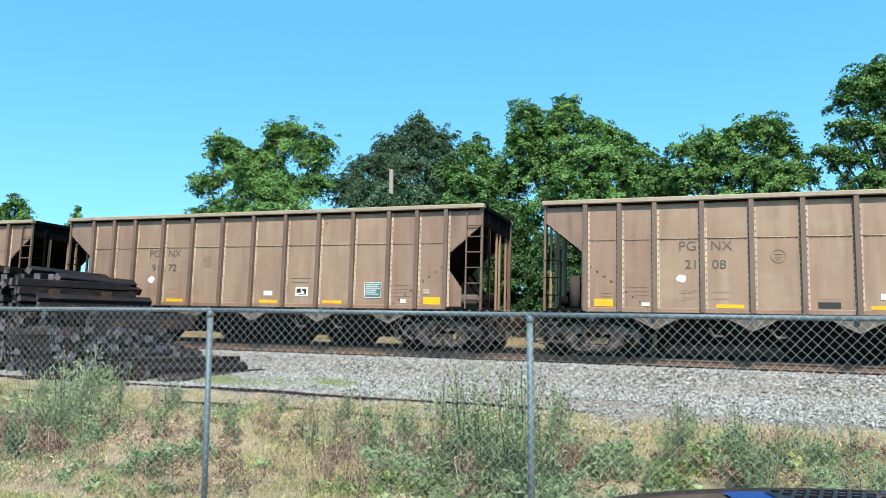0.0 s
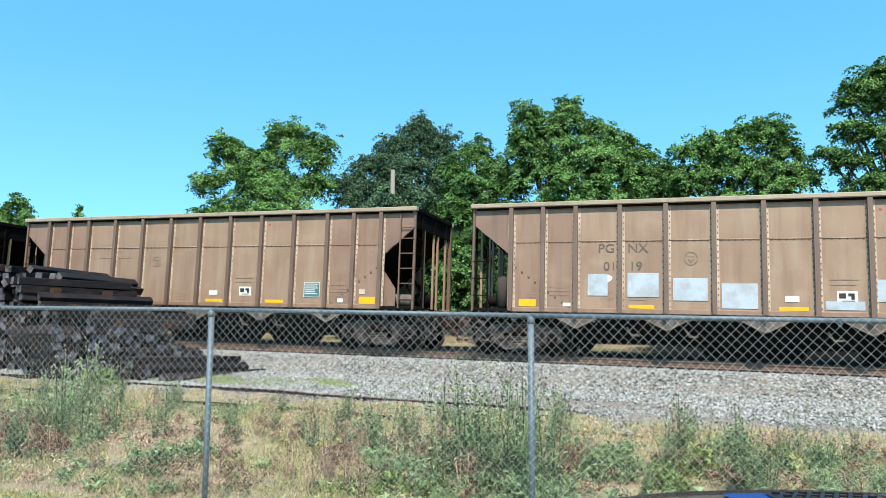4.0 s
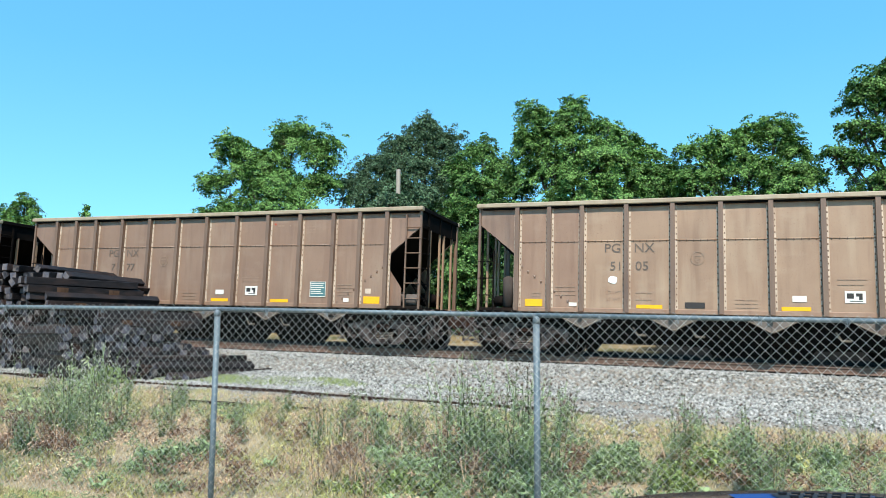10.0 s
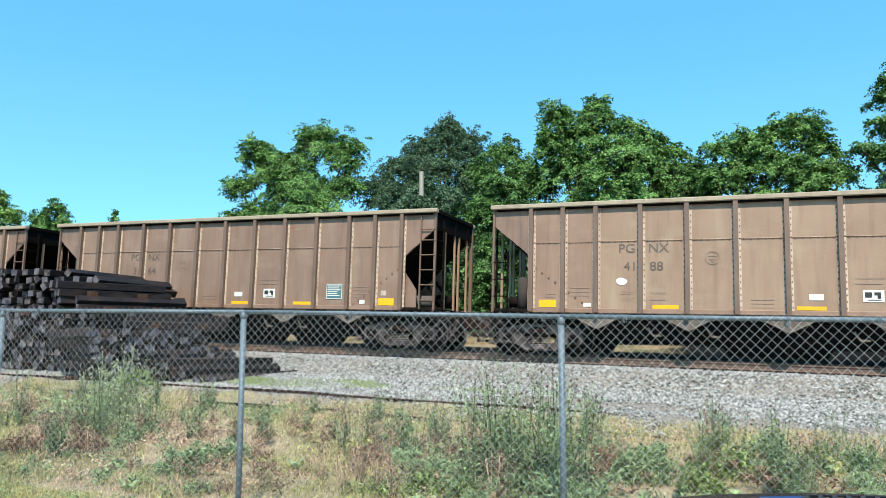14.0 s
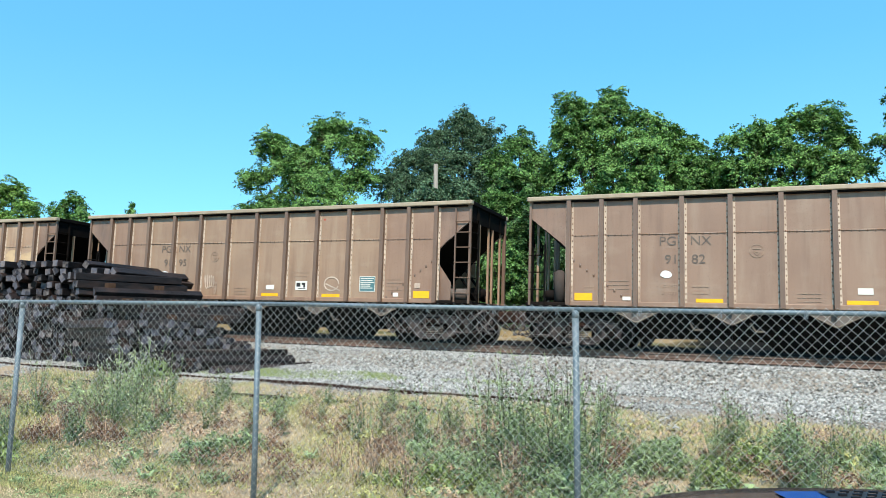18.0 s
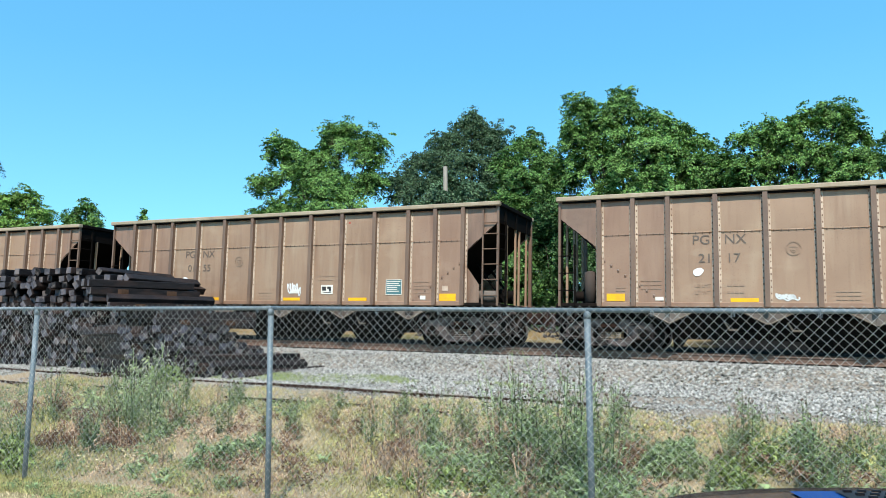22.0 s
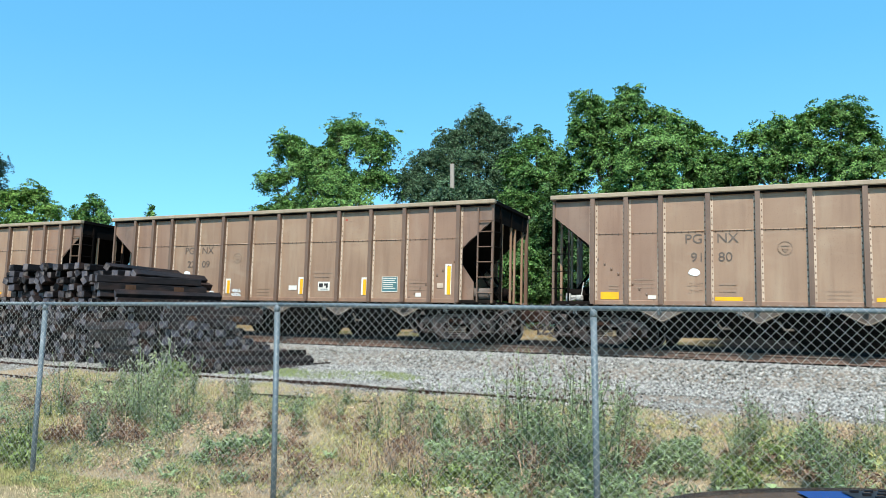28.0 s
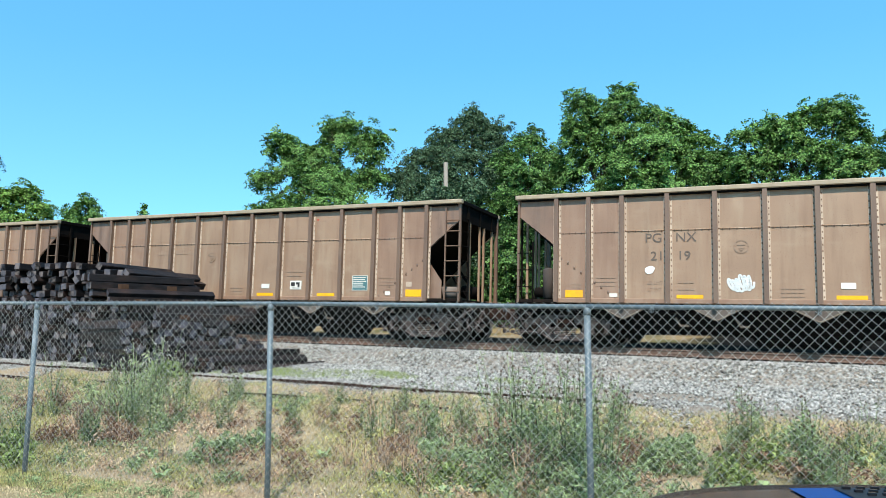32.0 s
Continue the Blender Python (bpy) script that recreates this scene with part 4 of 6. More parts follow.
def dress(car, k, number, style):
    """The lettering, strips and placards of one car."""
    global RING
    if RING is None:
        RING = ribbon([arc(0, 0, .155, .155, 0, 360, 24), [(-.09, .05), (.09, .05)], [(-.06, -.03), (.06, -.03), (0, -.1), (-.06, -.03)]], .02, FAINT)
        RING.name = "emblem_ring"
    rng = random.Random(100 + k)
    j = lambda s: rng.uniform(-s, s)
    mid = lambda i: (XS[i] + XS[i + 1]) / 2
    dark = FADED
    rx = XS[4]
    if number:
        word(car, "PG", rx - .34, 2.67, .32, dark, 1.08)
        word(car, "NX", rx + .43, 2.67, .32, dark, 1.05)
        word(car, number[:2], rx - .25, 2.22, .31, dark, 1.08)
        word(car, number[2:], rx + .38, 2.22, .31, dark, 1.08)
    else:
        bars(car, rx - .37, 2.7, .5, 1, .2, .24, FAINT, 1)
        bars(car, rx + .39, 2.7, .5, 1, .2, .24, FAINT, 2)
    part("paint_blob", blob(.105, SPRAYW, k % 5, 1.15, .95), None, car, "off-white painted spot", pose(rx - .42 + j(.1), SIDE_Y, 1.98 + j(.05)))
    word(car, "LD LMT", rx - .32, 1.62, .115, FAINT, 1.0)
    word(car, "LT WT", rx - .32, 1.45, .115, FAINT, 1.0)
    if k == 20:
        word(car, "236500", rx + .46, 1.62, .115, FAINT, 1.1)
        word(car, "50000", rx + .40, 1.45, .115, FAINT, 1.1)
    else:
        bars(car, rx + .42, 1.66, .38, 2, .165, .075, FAINT, 12)
    part("emblem_ring", RING, None, car, m=pose(mid(5) + .02, SIDE_Y, 2.51))["kind"] = "stuff"
    bars(car, mid(2), 1.78, .5, 3, .1, .03, FAINT, 13)
    bars(car, mid(6), 1.5, .5, 3, .09, .025, FAINT, 14)
    bars(car, mid(8), 2.0, .6, 2, .12, .03, FAINT, 15)
    bars(car, mid(11), 1.8, .5, 4, .1, .03, FAINT, 16)
    bars(car, mid(9), 3.55, .5, 1, .1, .06, FAINT, 17)
    bars(car, mid(10), 3.5, .6, 3, .08, .02, FAINT, 18)
    part("paint_blob", blob(.035, RED, 3, 1, 1), None, car, "faded red spot", pose(mid(9) - .34, SIDE_Y, 3.6))
    bars(car, mid(1) + .1, 1.62, .24, 2, .08, .045, FAINT, 19)
    # reflective strips
    if style == "upright":
        mark(car, "reflective_strip", XS[1] + .22, 1.72, .15, .72, YELLOW, "tall yellow reflective strip")
        mark(car, "reflective_strip", XS[13] - .28, 1.72, .15, .72, YELLOW, "tall yellow reflective strip")
        for i, dx in ((4, .3), (6, .38), (9, -.35)):
            mark(car, "reflective_strip", mid(i) + dx, 1.5, .1, .36, YELLOW, "upright yellow reflective strip")
    elif style == "whiteback":
        for x, z, h in ((XS[1] + .22, 1.74, .7), (XS[13] - .3, 1.8, .8), (mid(3) - .28, 1.6, .42), (mid(5) - .3, 1.6, .42), (mid(7) + .32, 1.62, .46), (mid(9) + .35, 1.6, .46)):
            mark(car, "reflective_backing", x, z, .19, h + .06, WHITE, "whitewashed backing")
            mark(car, "reflective_strip", x + .02, z - .03, .11, h, YELLOW, "upright yellow reflective strip", .004)
    else:
        if style != "high":
            mark(car, "reflective_strip", mid(1) + j(.05), 1.37, .46, .19, YELLOW)
            mark(car, "reflective_strip", mid(12) + j(.05), 1.37, .5, .2, YELLOW)
        for i in (4, 7, 9):
            mark(car, "reflective_strip", mid(i) + j(.12), 1.31, .62, .09, YELLOW)
        if style == "high":
            mark(car, "reflective_strip", XS[1] + .25, 1.7, .22, .42, YELLOW, "upright yellow reflective strip")
            mark(car, "reflective_strip", XS[13] - .25, 1.7, .22, .46, YELLOW, "upright yellow reflective strip")
    mark(car, "white_tag", mid(7) + .02, 1.56 + j(.02), .3, .14, WHITE)
    mark(car, "white_tag", mid(2) + .2, 1.34, .2, .09, WHITE)
    mark(car, "white_tag", mid(11) + .05, 1.36, .17, .11, WHITE)
    mark(car, "pale_tag", mid(12) - .12, 1.62, .18, .14, RIVET)
    lx = mid(8)
    box = mark(car, "logo_box", lx + .05, 1.6, .42, .27, WHITE, "white square with black shapes")
    for dx, dz, w, h in ((-.1, .025, .14, .12), (.08, .05, .13, .07), (.11, -.02, .07, .08), (.02, -.09, .26, .018)):
        part("logo_shape", sheet(w, h, BLACK), None, box, m=pose(dx, -.005, dz))
    px = mid(10) + .1
    placard = mark(car, "placard", px, 1.66, .52, .44, CYAN if style == "patched" else TEAL, "cyan repainted patch" if style == "patched" else "green placard with a white border and lines")
    if style != "patched":
        b = Build()
        for i in range(6):
            b.box(-.22, .22 - rng.uniform(0, .12), -.002, .002, .15 - i * .056, .172 - i * .056)
        for x0, x1, z0, z1 in ((-.26, .26, .205, .22), (-.26, .26, -.22, -.205), (-.26, -.245, -.22, .22), (.245, .26, -.22, .22)):
            b.box(x0, x1, -.002, .002, z0, z1)
        if "placard" not in SHEETS:
            SHEETS["placard"] = b.mesh("placard_text", WHITE)
        part("placard_text", SHEETS["placard"], None, placard, m=pose(0, -.005, 0))["kind"] = "stuff"
    # what sets single cars apart
    if style == "testcar":
        y = mark(car, "notice", mid(9) - .02, 1.68, .62, .62, YELLOW, "large yellow notice with a black heading", .004)
        part("notice_heading", sheet(.60, .36, BLACK), None, y, m=pose(0, -.004, .12))
        part("notice_lettering", letters("TEST CAR", .12, YELLOW), None, y, m=pose(0, -.008, .04) @ Matrix.Rotation(math.pi / 2, 4, "X"))
        bq = Build()
        for i in range(2):
            bq.box(-.24, .24 - .05 * (i % 2), -.002, .002, -.14 - i * .07, -.12 - i * .07)
        part("notice_text", bq, BLACK, y, m=pose(0, -.004, 0))
    if style == "patched":
        for i, (w, h, z) in enumerate(((.66, 1.0, 2.35), (.66, 1.0, 2.35), (.9, .8, 2.45), (.9, .7, 2.5), (.92, 1.3, 2.1), (.92, 1.3, 2.15), (.92, 1.2, 2.2), (.9, .4, 2.7), (.9, .9, 2.45), (.9, 1.4, 2.1), (.66, 1.3, 2.15), (.66, 1.1, 2.2))):
            part("repainted_patch", rough_patch(w, h, i), None, car, "tan repainted patch with uneven edges", pose(mid(i + 1), -1.5035, z))
        mark(car, "white_tag", mid(1), 1.68, .2, .26, WHITE, "white board")
        mark(car, "white_tag", mid(12) + .05, 1.68, .26, .34, WHITE, "white board")
    if style == "buffed":
        for i, w, h, z in ((3, .5, .55, 1.85), (4, .75, .6, 1.85), (5, .8, .55, 1.75), (6, .8, .6, 1.6), (9, .9, .5, 1.75), (8, .8, .2, 1.4)):
            part("painted_out_patch", sheet(w, h, PALEBLUE), None, car, "pale blue-grey painted-out patch", pose(mid(i), SIDE_Y - .004, z))
    if k in (0, 10, 15, 17, 9):
        i = {0: 6, 10: 5, 15: 5, 17: 8, 9: 9}[k]
        mark(car, "black_patch", mid(i) - .05, 1.36, .46, .14, BLACK, "black patch", .004)
    sprays = {
        2: [(mid(5), 1.65, [arc(0, 0, .42, .33, -10, 215), arc(.1, .08, .07, .06, 0, 350), arc(-.16, .08, .07, .07, 0, 340), [(-.34, -.19), (-.25, -.30), (-.1, -.27), (0, -.33), (.18, -.27), (.3, -.3)], [(.1, -.02), (.3, .02), (.36, -.12), (.26, -.22)]], .03, SPRAYW), (mid(7) + .4, 1.72, scrawl(2, 1.3, .26, 7), .04, SPRAYW)],
        6: [(rx - .35, 1.52, scrawl(6, .85, .5, 4), .045, SPRAYW), (mid(7), 1.75, scrawl(61, .75, .6, 4), .05, SPRAYW), (mid(9), 1.58, scrawl(62, .85, .5, 4), .045, SPRAYW)],
        9: [(mid(5) + .3, 1.98, scrawl(9, .42, .18, 3), .04, SPRAYB)],
        13: [(mid(5) + .15, 1.6, scrawl(13, .7, .5, 6), .018, RIVET), (mid(9), 1.7, scrawl(131, .8, .9, 4), .02, RIVET)],
        19: [(mid(5) - .1, 1.72, scrawl(19, .5, .5, 3), .03, RIVET), (mid(9), 1.66, [arc(0, 0, .25, .2, 0, 340), [(-.2, 0), (.3, -.2)]], .035, RIVET)],
        21: [(mid(9), 1.66, scrawl(211, .5, .4, 3), .02, RIVET)],
        22: [(mid(5) - .15, 1.38, scrawl(22, .5, .16, 4), .035, SPRAYW)],
        23: [(mid(7) - .05, 1.66, scrawl(23, .5, .3, 3), .03, SPRAYW)],
        24: [(rx + .5, 1.8, scrawl(24, .4, .4, 2), .02, RIVET)],
        25: [(mid(5) - .02, 1.60, scrawl(25, .95, .46, 6) + [arc(.38, -.12, .1, .2, 60, -250, 10)], .034, SPRAYW)],
        26: [(rx - .45, 1.68, scrawl(27, .55, .75, 3), .05, SPRAYW), (rx + .62, 1.6, scrawl(261, .5, .7, 3), .07, SPRAYW), (mid(9), 1.66, [arc(0, 0, .42, .17, 10, 350, 24)] + scrawl(262, .7, .2, 4), .028, BLACK), (mid(9) + .2, 1.36, scrawl(264, .55, .16, 4), .024, FADED)],
        29: [(mid(5) + .05, 1.45, scrawl(28, .4, .14, 4), .022, SPRAYW), (mid(5) + .05, 1.32, scrawl(30, .4, .12, 4), .022, SPRAYW), (XS[5] - .42, 1.32, [arc(0, 0, .13, .11, 0, 360)], .03, SPRAYW)],
        30: [(mid(5) - .05, 1.6, [[(-.2, -.15), (0, .2), (.2, -.15), (-.2, -.15)]], .02, RIVET)],
        32: [(mid(5), 1.62, scrawl(32, .62, .42, 4), .055, SPRAYW), (mid(9) + .05, 1.62, [arc(-.02, -.02, .35, .37, 80, 385), [(.3, .13), (.36, .26), (.27, .36), (.37, .46), (.33, .55)], arc(0, -.02, .19, .17, 190, 350), [(-.12, .02), (-.08, .2)], [(.08, .02), (.1, .22)]], .045, SPRAYW)],
    }
    for x, z, lines, width, m in sprays.get(k, ()):
        spray(car, x, z, lines, width, m, {SPRAYW: "white spray-paint tag", SPRAYB: "blue spray-paint tag", BLACK: "black spray-paint tag"}.get(m, "faded chalk-like tag"))
    if k == 21:
        part("graffiti", ribbon(scrawl(71, 1.0, .46, 6) + scrawl(72, .95, .40, 7), .085, SPRAYT), None, car, "teal spray-paint scribble", pose(XS[3] + .5, SIDE_Y - .003, 1.5))
        for x, z, w, h in ((XS[4] - .3, 1.62, .42, .3), (XS[4] - .35, 1.3, .4, .16)):
            mark(car, "painted_out_patch", x, z, w, h, SPRAYW, "white painted-out patch", .005)
        for i, (x, r, h) in enumerate(((.45, .42, .8), (.95, .46, .84), (1.5, .5, .8), (2.1, .46, .86), (2.6, .42, .8), (3.0, .34, .8))):
            part("graffiti", blob(r + .035, CYAN, i + 30, 1.0, h), None, car, "cyan graffiti outline", pose(XS[4] + x, SIDE_Y - .003 - .0004 * i, 1.58))
        for i, (x, r, h) in enumerate(((.45, .42, .8), (.95, .46, .84), (1.5, .5, .8), (2.1, .46, .86), (2.6, .42, .8), (3.0, .34, .8))):
            part("graffiti", blob(r, SPRAYW, i + 30, 1.0, h), None, car, "large bubbly white graffiti", pose(XS[4] + x, SIDE_Y - .0065 - .0004 * i, 1.58))
        for i, (x, z, w, h) in enumerate(((.55, 1.72, .5, .26), (1.05, 1.5, .4, .5), (1.75, 1.62, .5, .5), (2.45, 1.55, .5, .46))):
            part("graffiti", ribbon(scrawl(80 + i, w, h, 2), .035, CYAN), None, car, "cyan strokes in the letters", pose(XS[4] + x, SIDE_Y - .0105, z))
        bars(car, XS[4] + .42, 1.78, .34, 2, .15, .1, SPRAYB, 33).location.y = SIDE_Y - .0115
        part("graffiti", ribbon(scrawl(85, .8, .4, 3), .07, SPRAYW), None, car, "white scribble", pose(XS[7] - .1, SIDE_Y - .003, 1.5))
        part("graffiti", ribbon(scrawl(74, .75, .34, 3), .03, SPRAYW), None, car, "white scribble", pose(XS[7] + .5, SIDE_Y - .003, 1.5))
        part("graffiti", ribbon([arc(0, 0, .22, .12, 0, 350)] + [arc(-.08, .02, .04, .03, 0, 350)], .03, SPRAYW), None, car, "white sprayed ring", pose(XS[7] + .5, SIDE_Y - .003, 1.82))


FLEET = ("2108", "9172", "2206", "8168", "0119", "", "2128", "4131", "9136", "4142", "5105", "7177", "2159", "5107", "4188", "3164", "", "8177",
         "9182", "9195", "2137", "8125", "2117", "0155", "6135", "6208", "8143", "", "9180", "2209", "9107", "0141", "2119", "", "")
STYLES = {3: "testcar", 17: "testcar", 4: "buffed", 6: "high", 31: "high", 12: "upright", 29: "whiteback", 20: "patched"}
EXTRA = {"testcar": ", with a large yellow notice", "buffed": ", with pale painted-out patches", "high": ", with tall yellow end strips", "upright": ", with upright yellow strips", "whiteback": ", with whitewashed upright yellow strips", "patched": ", with tan repainted patches"}
TAGS = {2: ", with a white sprayed face", 21: ", with large white-teal graffiti", 25: ", with white bubble graffiti", 26: ", with white and black graffiti", 32: ", with a sprayed smiling ring", 9: ", with a small blue tag"}

CARS = []


def build_train():
    first = hopper_car()
    for k in range(len(FLEET)):
        car = first if k == 0 else copy_thing(first, TRACK)
        CARS.append(car)
    for k, car in enumerate(CARS):
        style = STYLES.get(k, "")
        car["label"] = "weathered brown steel open-top coal hopper car" + EXTRA.get(style, TAGS.get(k, ""))
        dress(car, k, FLEET[k], style)
        if k in (6, 7, 8, 9, 11, 17, 19, 20, 24, 28, 29, 31):
            part("control_valve", HM["brake_gear"], None, car, "pale grey brake valve")
            for o in car.children:
                if o.name.startswith("upright_tank"):
                    bpy.data.objects.remove(o)
                    break
        tone = DARKPAINT if k in (11, 13, 15, 18, 21) else PALEPAINT if k in (8, 20, 25) else None
        if tone:
            key = tone.name
            if key not in HM:
                HM[key] = {}
                for n in ("panel_w", "panel_n", "sill"):
                    me = HM[n].copy()
                    me.materials[0] = tone
                    HM[key][HM[n].name] = me
            for o in car.children:
                if o.type == "MESH" and o.data.name in HM[key]:
                    o.data = HM[key][o.data.name]
        if k == 17:
            for o in car.children_recursive:
                if o.name.startswith("wheelset"):
                    o.data = HM["wheelset_orange"]
                    o["label"] = "wheels with orange-painted rims"


build_train()

# Place of the first car's -u end along the track, in metres, by seconds
RUN = ((0, 1.32), (0.5, 9.11), (1, 17.45), (1.5, 24.77), (2, 32.61), (2.5, 40.52), (3, 48.9), (3.5, 56.23), (5.5, 87.8), (6, 96.29),
       (6.5, 104.2), (7, 111.63), (7.5, 119.55), (8, 128.07), (8.5, 136.1), (9, 143.43), (9.5, 151.95), (10, 159.95), (10.5, 167.94), (11, 175.41),
       (11.5, 183.89), (12, 191.9), (12.5, 199.9), (13, 207.89), (13.5, 215.92), (14, 223.92), (14.5, 232.47), (16.5, 264.11), (17, 272.14), (17.5, 280.21),
       (18, 288.78), (18.5, 296.33), (19, 304.41), (19.5, 313.04), (20, 321.15), (20.5, 328.69), (21, 336.75), (21.5, 345.46), (22, 353.53), (22.5, 361.1),
       (23, 369.71), (23.5, 377.84), (24, 385.82), (24.5, 393.86), (25, 401.73), (25.5, 409.78), (27.5, 441.61), (28, 449.55), (28.5, 457.5), (29, 465.42),
       (29.5, 473.96), (30, 481.33), (30.5, 489.27), (31, 497.13), (31.5, 505.62), (32, 513))


def motions():
    for k, car in enumerate(CARS):
        walk(car, [(t, TRACK @ pose(s - PITCH * k, 0, 0)) for t, s in RUN])
    # the wheels roll while their car is before the fence
    times, places = [t for t, _ in RUN], [s for _, s in RUN]
    for k, car in enumerate(CARS):
        near = [f / FPS for f in range(0, 32 * FPS + 1) if -32 < np.interp(f / FPS, times, places) - PITCH * k < 9]
        if not near:
            continue
        turns = [(t, math.degrees((np.interp(t, times, places) - np.interp(near[0], times, places)) / .457)) for t in near]
        rows = ([(0, 0.0)] if near[0] > 0 else []) + turns + ([(32, turns[-1][1])] if near[-1] < 32 else [])
        for o in car.children_recursive:
            if o.name.startswith("wheelset"):
                x = o.matrix_basis.translation.x
                walk(o, [(t, pose(x, 0, .457, 0, a % 360, 0)) for t, a in rows])


# ---- chain-link fence ----
FENCE_A, FENCE_STEP = Vector((-2.238, 6.95)), Vector((2.946, -.789))
POSTS = [FENCE_A + FENCE_STEP * i for i in range(-3, 5)]


def fence_base(i):
    return {-1: 0.0, 0: -.06, 1: -.137}.get(i, -.06 - .075 * i)


def fence_top(i):
    return {-1: 1.873, 0: 1.816, 1: 1.736}.get(i, 1.80 - .068 * i)


def build_fence():
    fence = thing("chain_link_fence", Matrix.Identity(4), "galvanised chain-link fence with round steel posts and top rail", "fence", kind="structure")
    idx = list(range(-3, 5))
    lean = {-1: .035, 0: -.012, 1: .012}
    for i, p in zip(idx, POSTS):
        b = Build().tube((p.x - lean.get(i, 0) * .5, p.y, fence_base(i) - .3), (p.x + lean.get(i, 0) * .5, p.y, fence_top(i) - .03), .027, 12)
        post = part("post", b, GALV, fence, smooth=True)
        cap = Build().lathe((p.x + lean.get(i, 0) * .5, p.y, fence_top(i) - .07), (0, 0, 1), [(0, .031), (.04, .031), (.06, .024), (.07, .01)], 12)
        part("loop_cap", cap, GALV, post, smooth=True)
    for a, b2, i in zip(POSTS, POSTS[1:], idx):
        r = Build().tube((a.x, a.y, fence_top(i)), (b2.x, b2.y, fence_top(i + 1)), .0195, 10)
        part("top_rail", r, GALV, fence, smooth=True)
        tie = Build()
        for s in (.17, .37, .57, .77, .95):
            q = a.lerp(b2, s)
            z = fence_top(i) * (1 - s) + fence_top(i + 1) * s
            for d in (-.012, 0, .012):
                tie.tube((q.x + d, q.y - .026, z - .05), (q.x + d + .01, q.y - .026, z + .02), .003, 4)
        part("tie_wire", tie, GALV, fence)
    # woven wire, one zigzag strand beside the next
    along = FENCE_STEP.normalized()
    out = Vector((along.y, -along.x))
    pitch, rise_step = .0387, .040
    total = (POSTS[-1] - POSTS[0]).length
    n_strand = int(total / pitch) - 1
    rows = 46
    pieces = []
    a0 = POSTS[0]
    for k in range(n_strand):
        s0 = pitch * k
        i0 = s0 / FENCE_STEP.length - 3
        lo = int(math.floor(i0))
        f = i0 - lo
        zt = fence_top(lo) * (1 - f) + fence_top(min(lo + 1, 4)) * f + .034
        j = np.arange(rows + 1)
        sway = .003 * np.sin(k * .05 + j * .3)
        s = s0 + ((j + k) % 2) * pitch + sway
        z = zt - j * rise_step - .004 * np.sin(k * .05)
        off = -.032 + np.where(j % 2, .0035, -.0035) * (1 if k % 2 else -1) + .012 * np.sin(s0 * .8) * np.sin(j / rows * 3.1)
        c = np.stack([a0.x + along.x * s + out.x * -off, a0.y + along.y * s + out.y * -off, z], -1)
        r = .0017
        offs = np.array([(along.x * r, along.y * r, 0), (out.x * r, out.y * r, 0), (-along.x * r, -along.y * r, 0), (-out.x * r, -out.y * r, 0)])
        v = (c[:, None] + offs[None]).reshape(-1, 3)
        q = np.arange(rows)[:, None] * 4
        m = np.arange(4)[None]
        f4 = np.stack([q + m, q + (m + 1) % 4, q + 4 + (m + 1) % 4, q + 4 + m], -1).reshape(-1, 4)
        pieces.append((v, f4))
    me = array_mesh("woven_wire", *merge(pieces), WIRE)
    w = part("woven_wire", me, None, fence, "diamond-mesh galvanised wire")
    w["kind"] = "stuff"


build_fence()


# ---- stack of old ties ----
def tie_mesh(seed):
    rng = random.Random(seed)
    l, w, h = 2.74 + rng.uniform(-.05, .05), .115, .09
    b = Build().box(-l / 2, l / 2, -w, w, -h, h, c=.014)
    b.v = [(x + rng.uniform(-.006, .006), y + rng.uniform(-.008, .008), z + rng.uniform(-.008, .008)) for x, y, z in b.v]
    me = b.mesh("railroad_tie", TIE)
    me.materials.append(TIEEND)
    for p in me.polygons:
        if abs(p.normal.x) > .9:
            p.material_index = 1
    return me


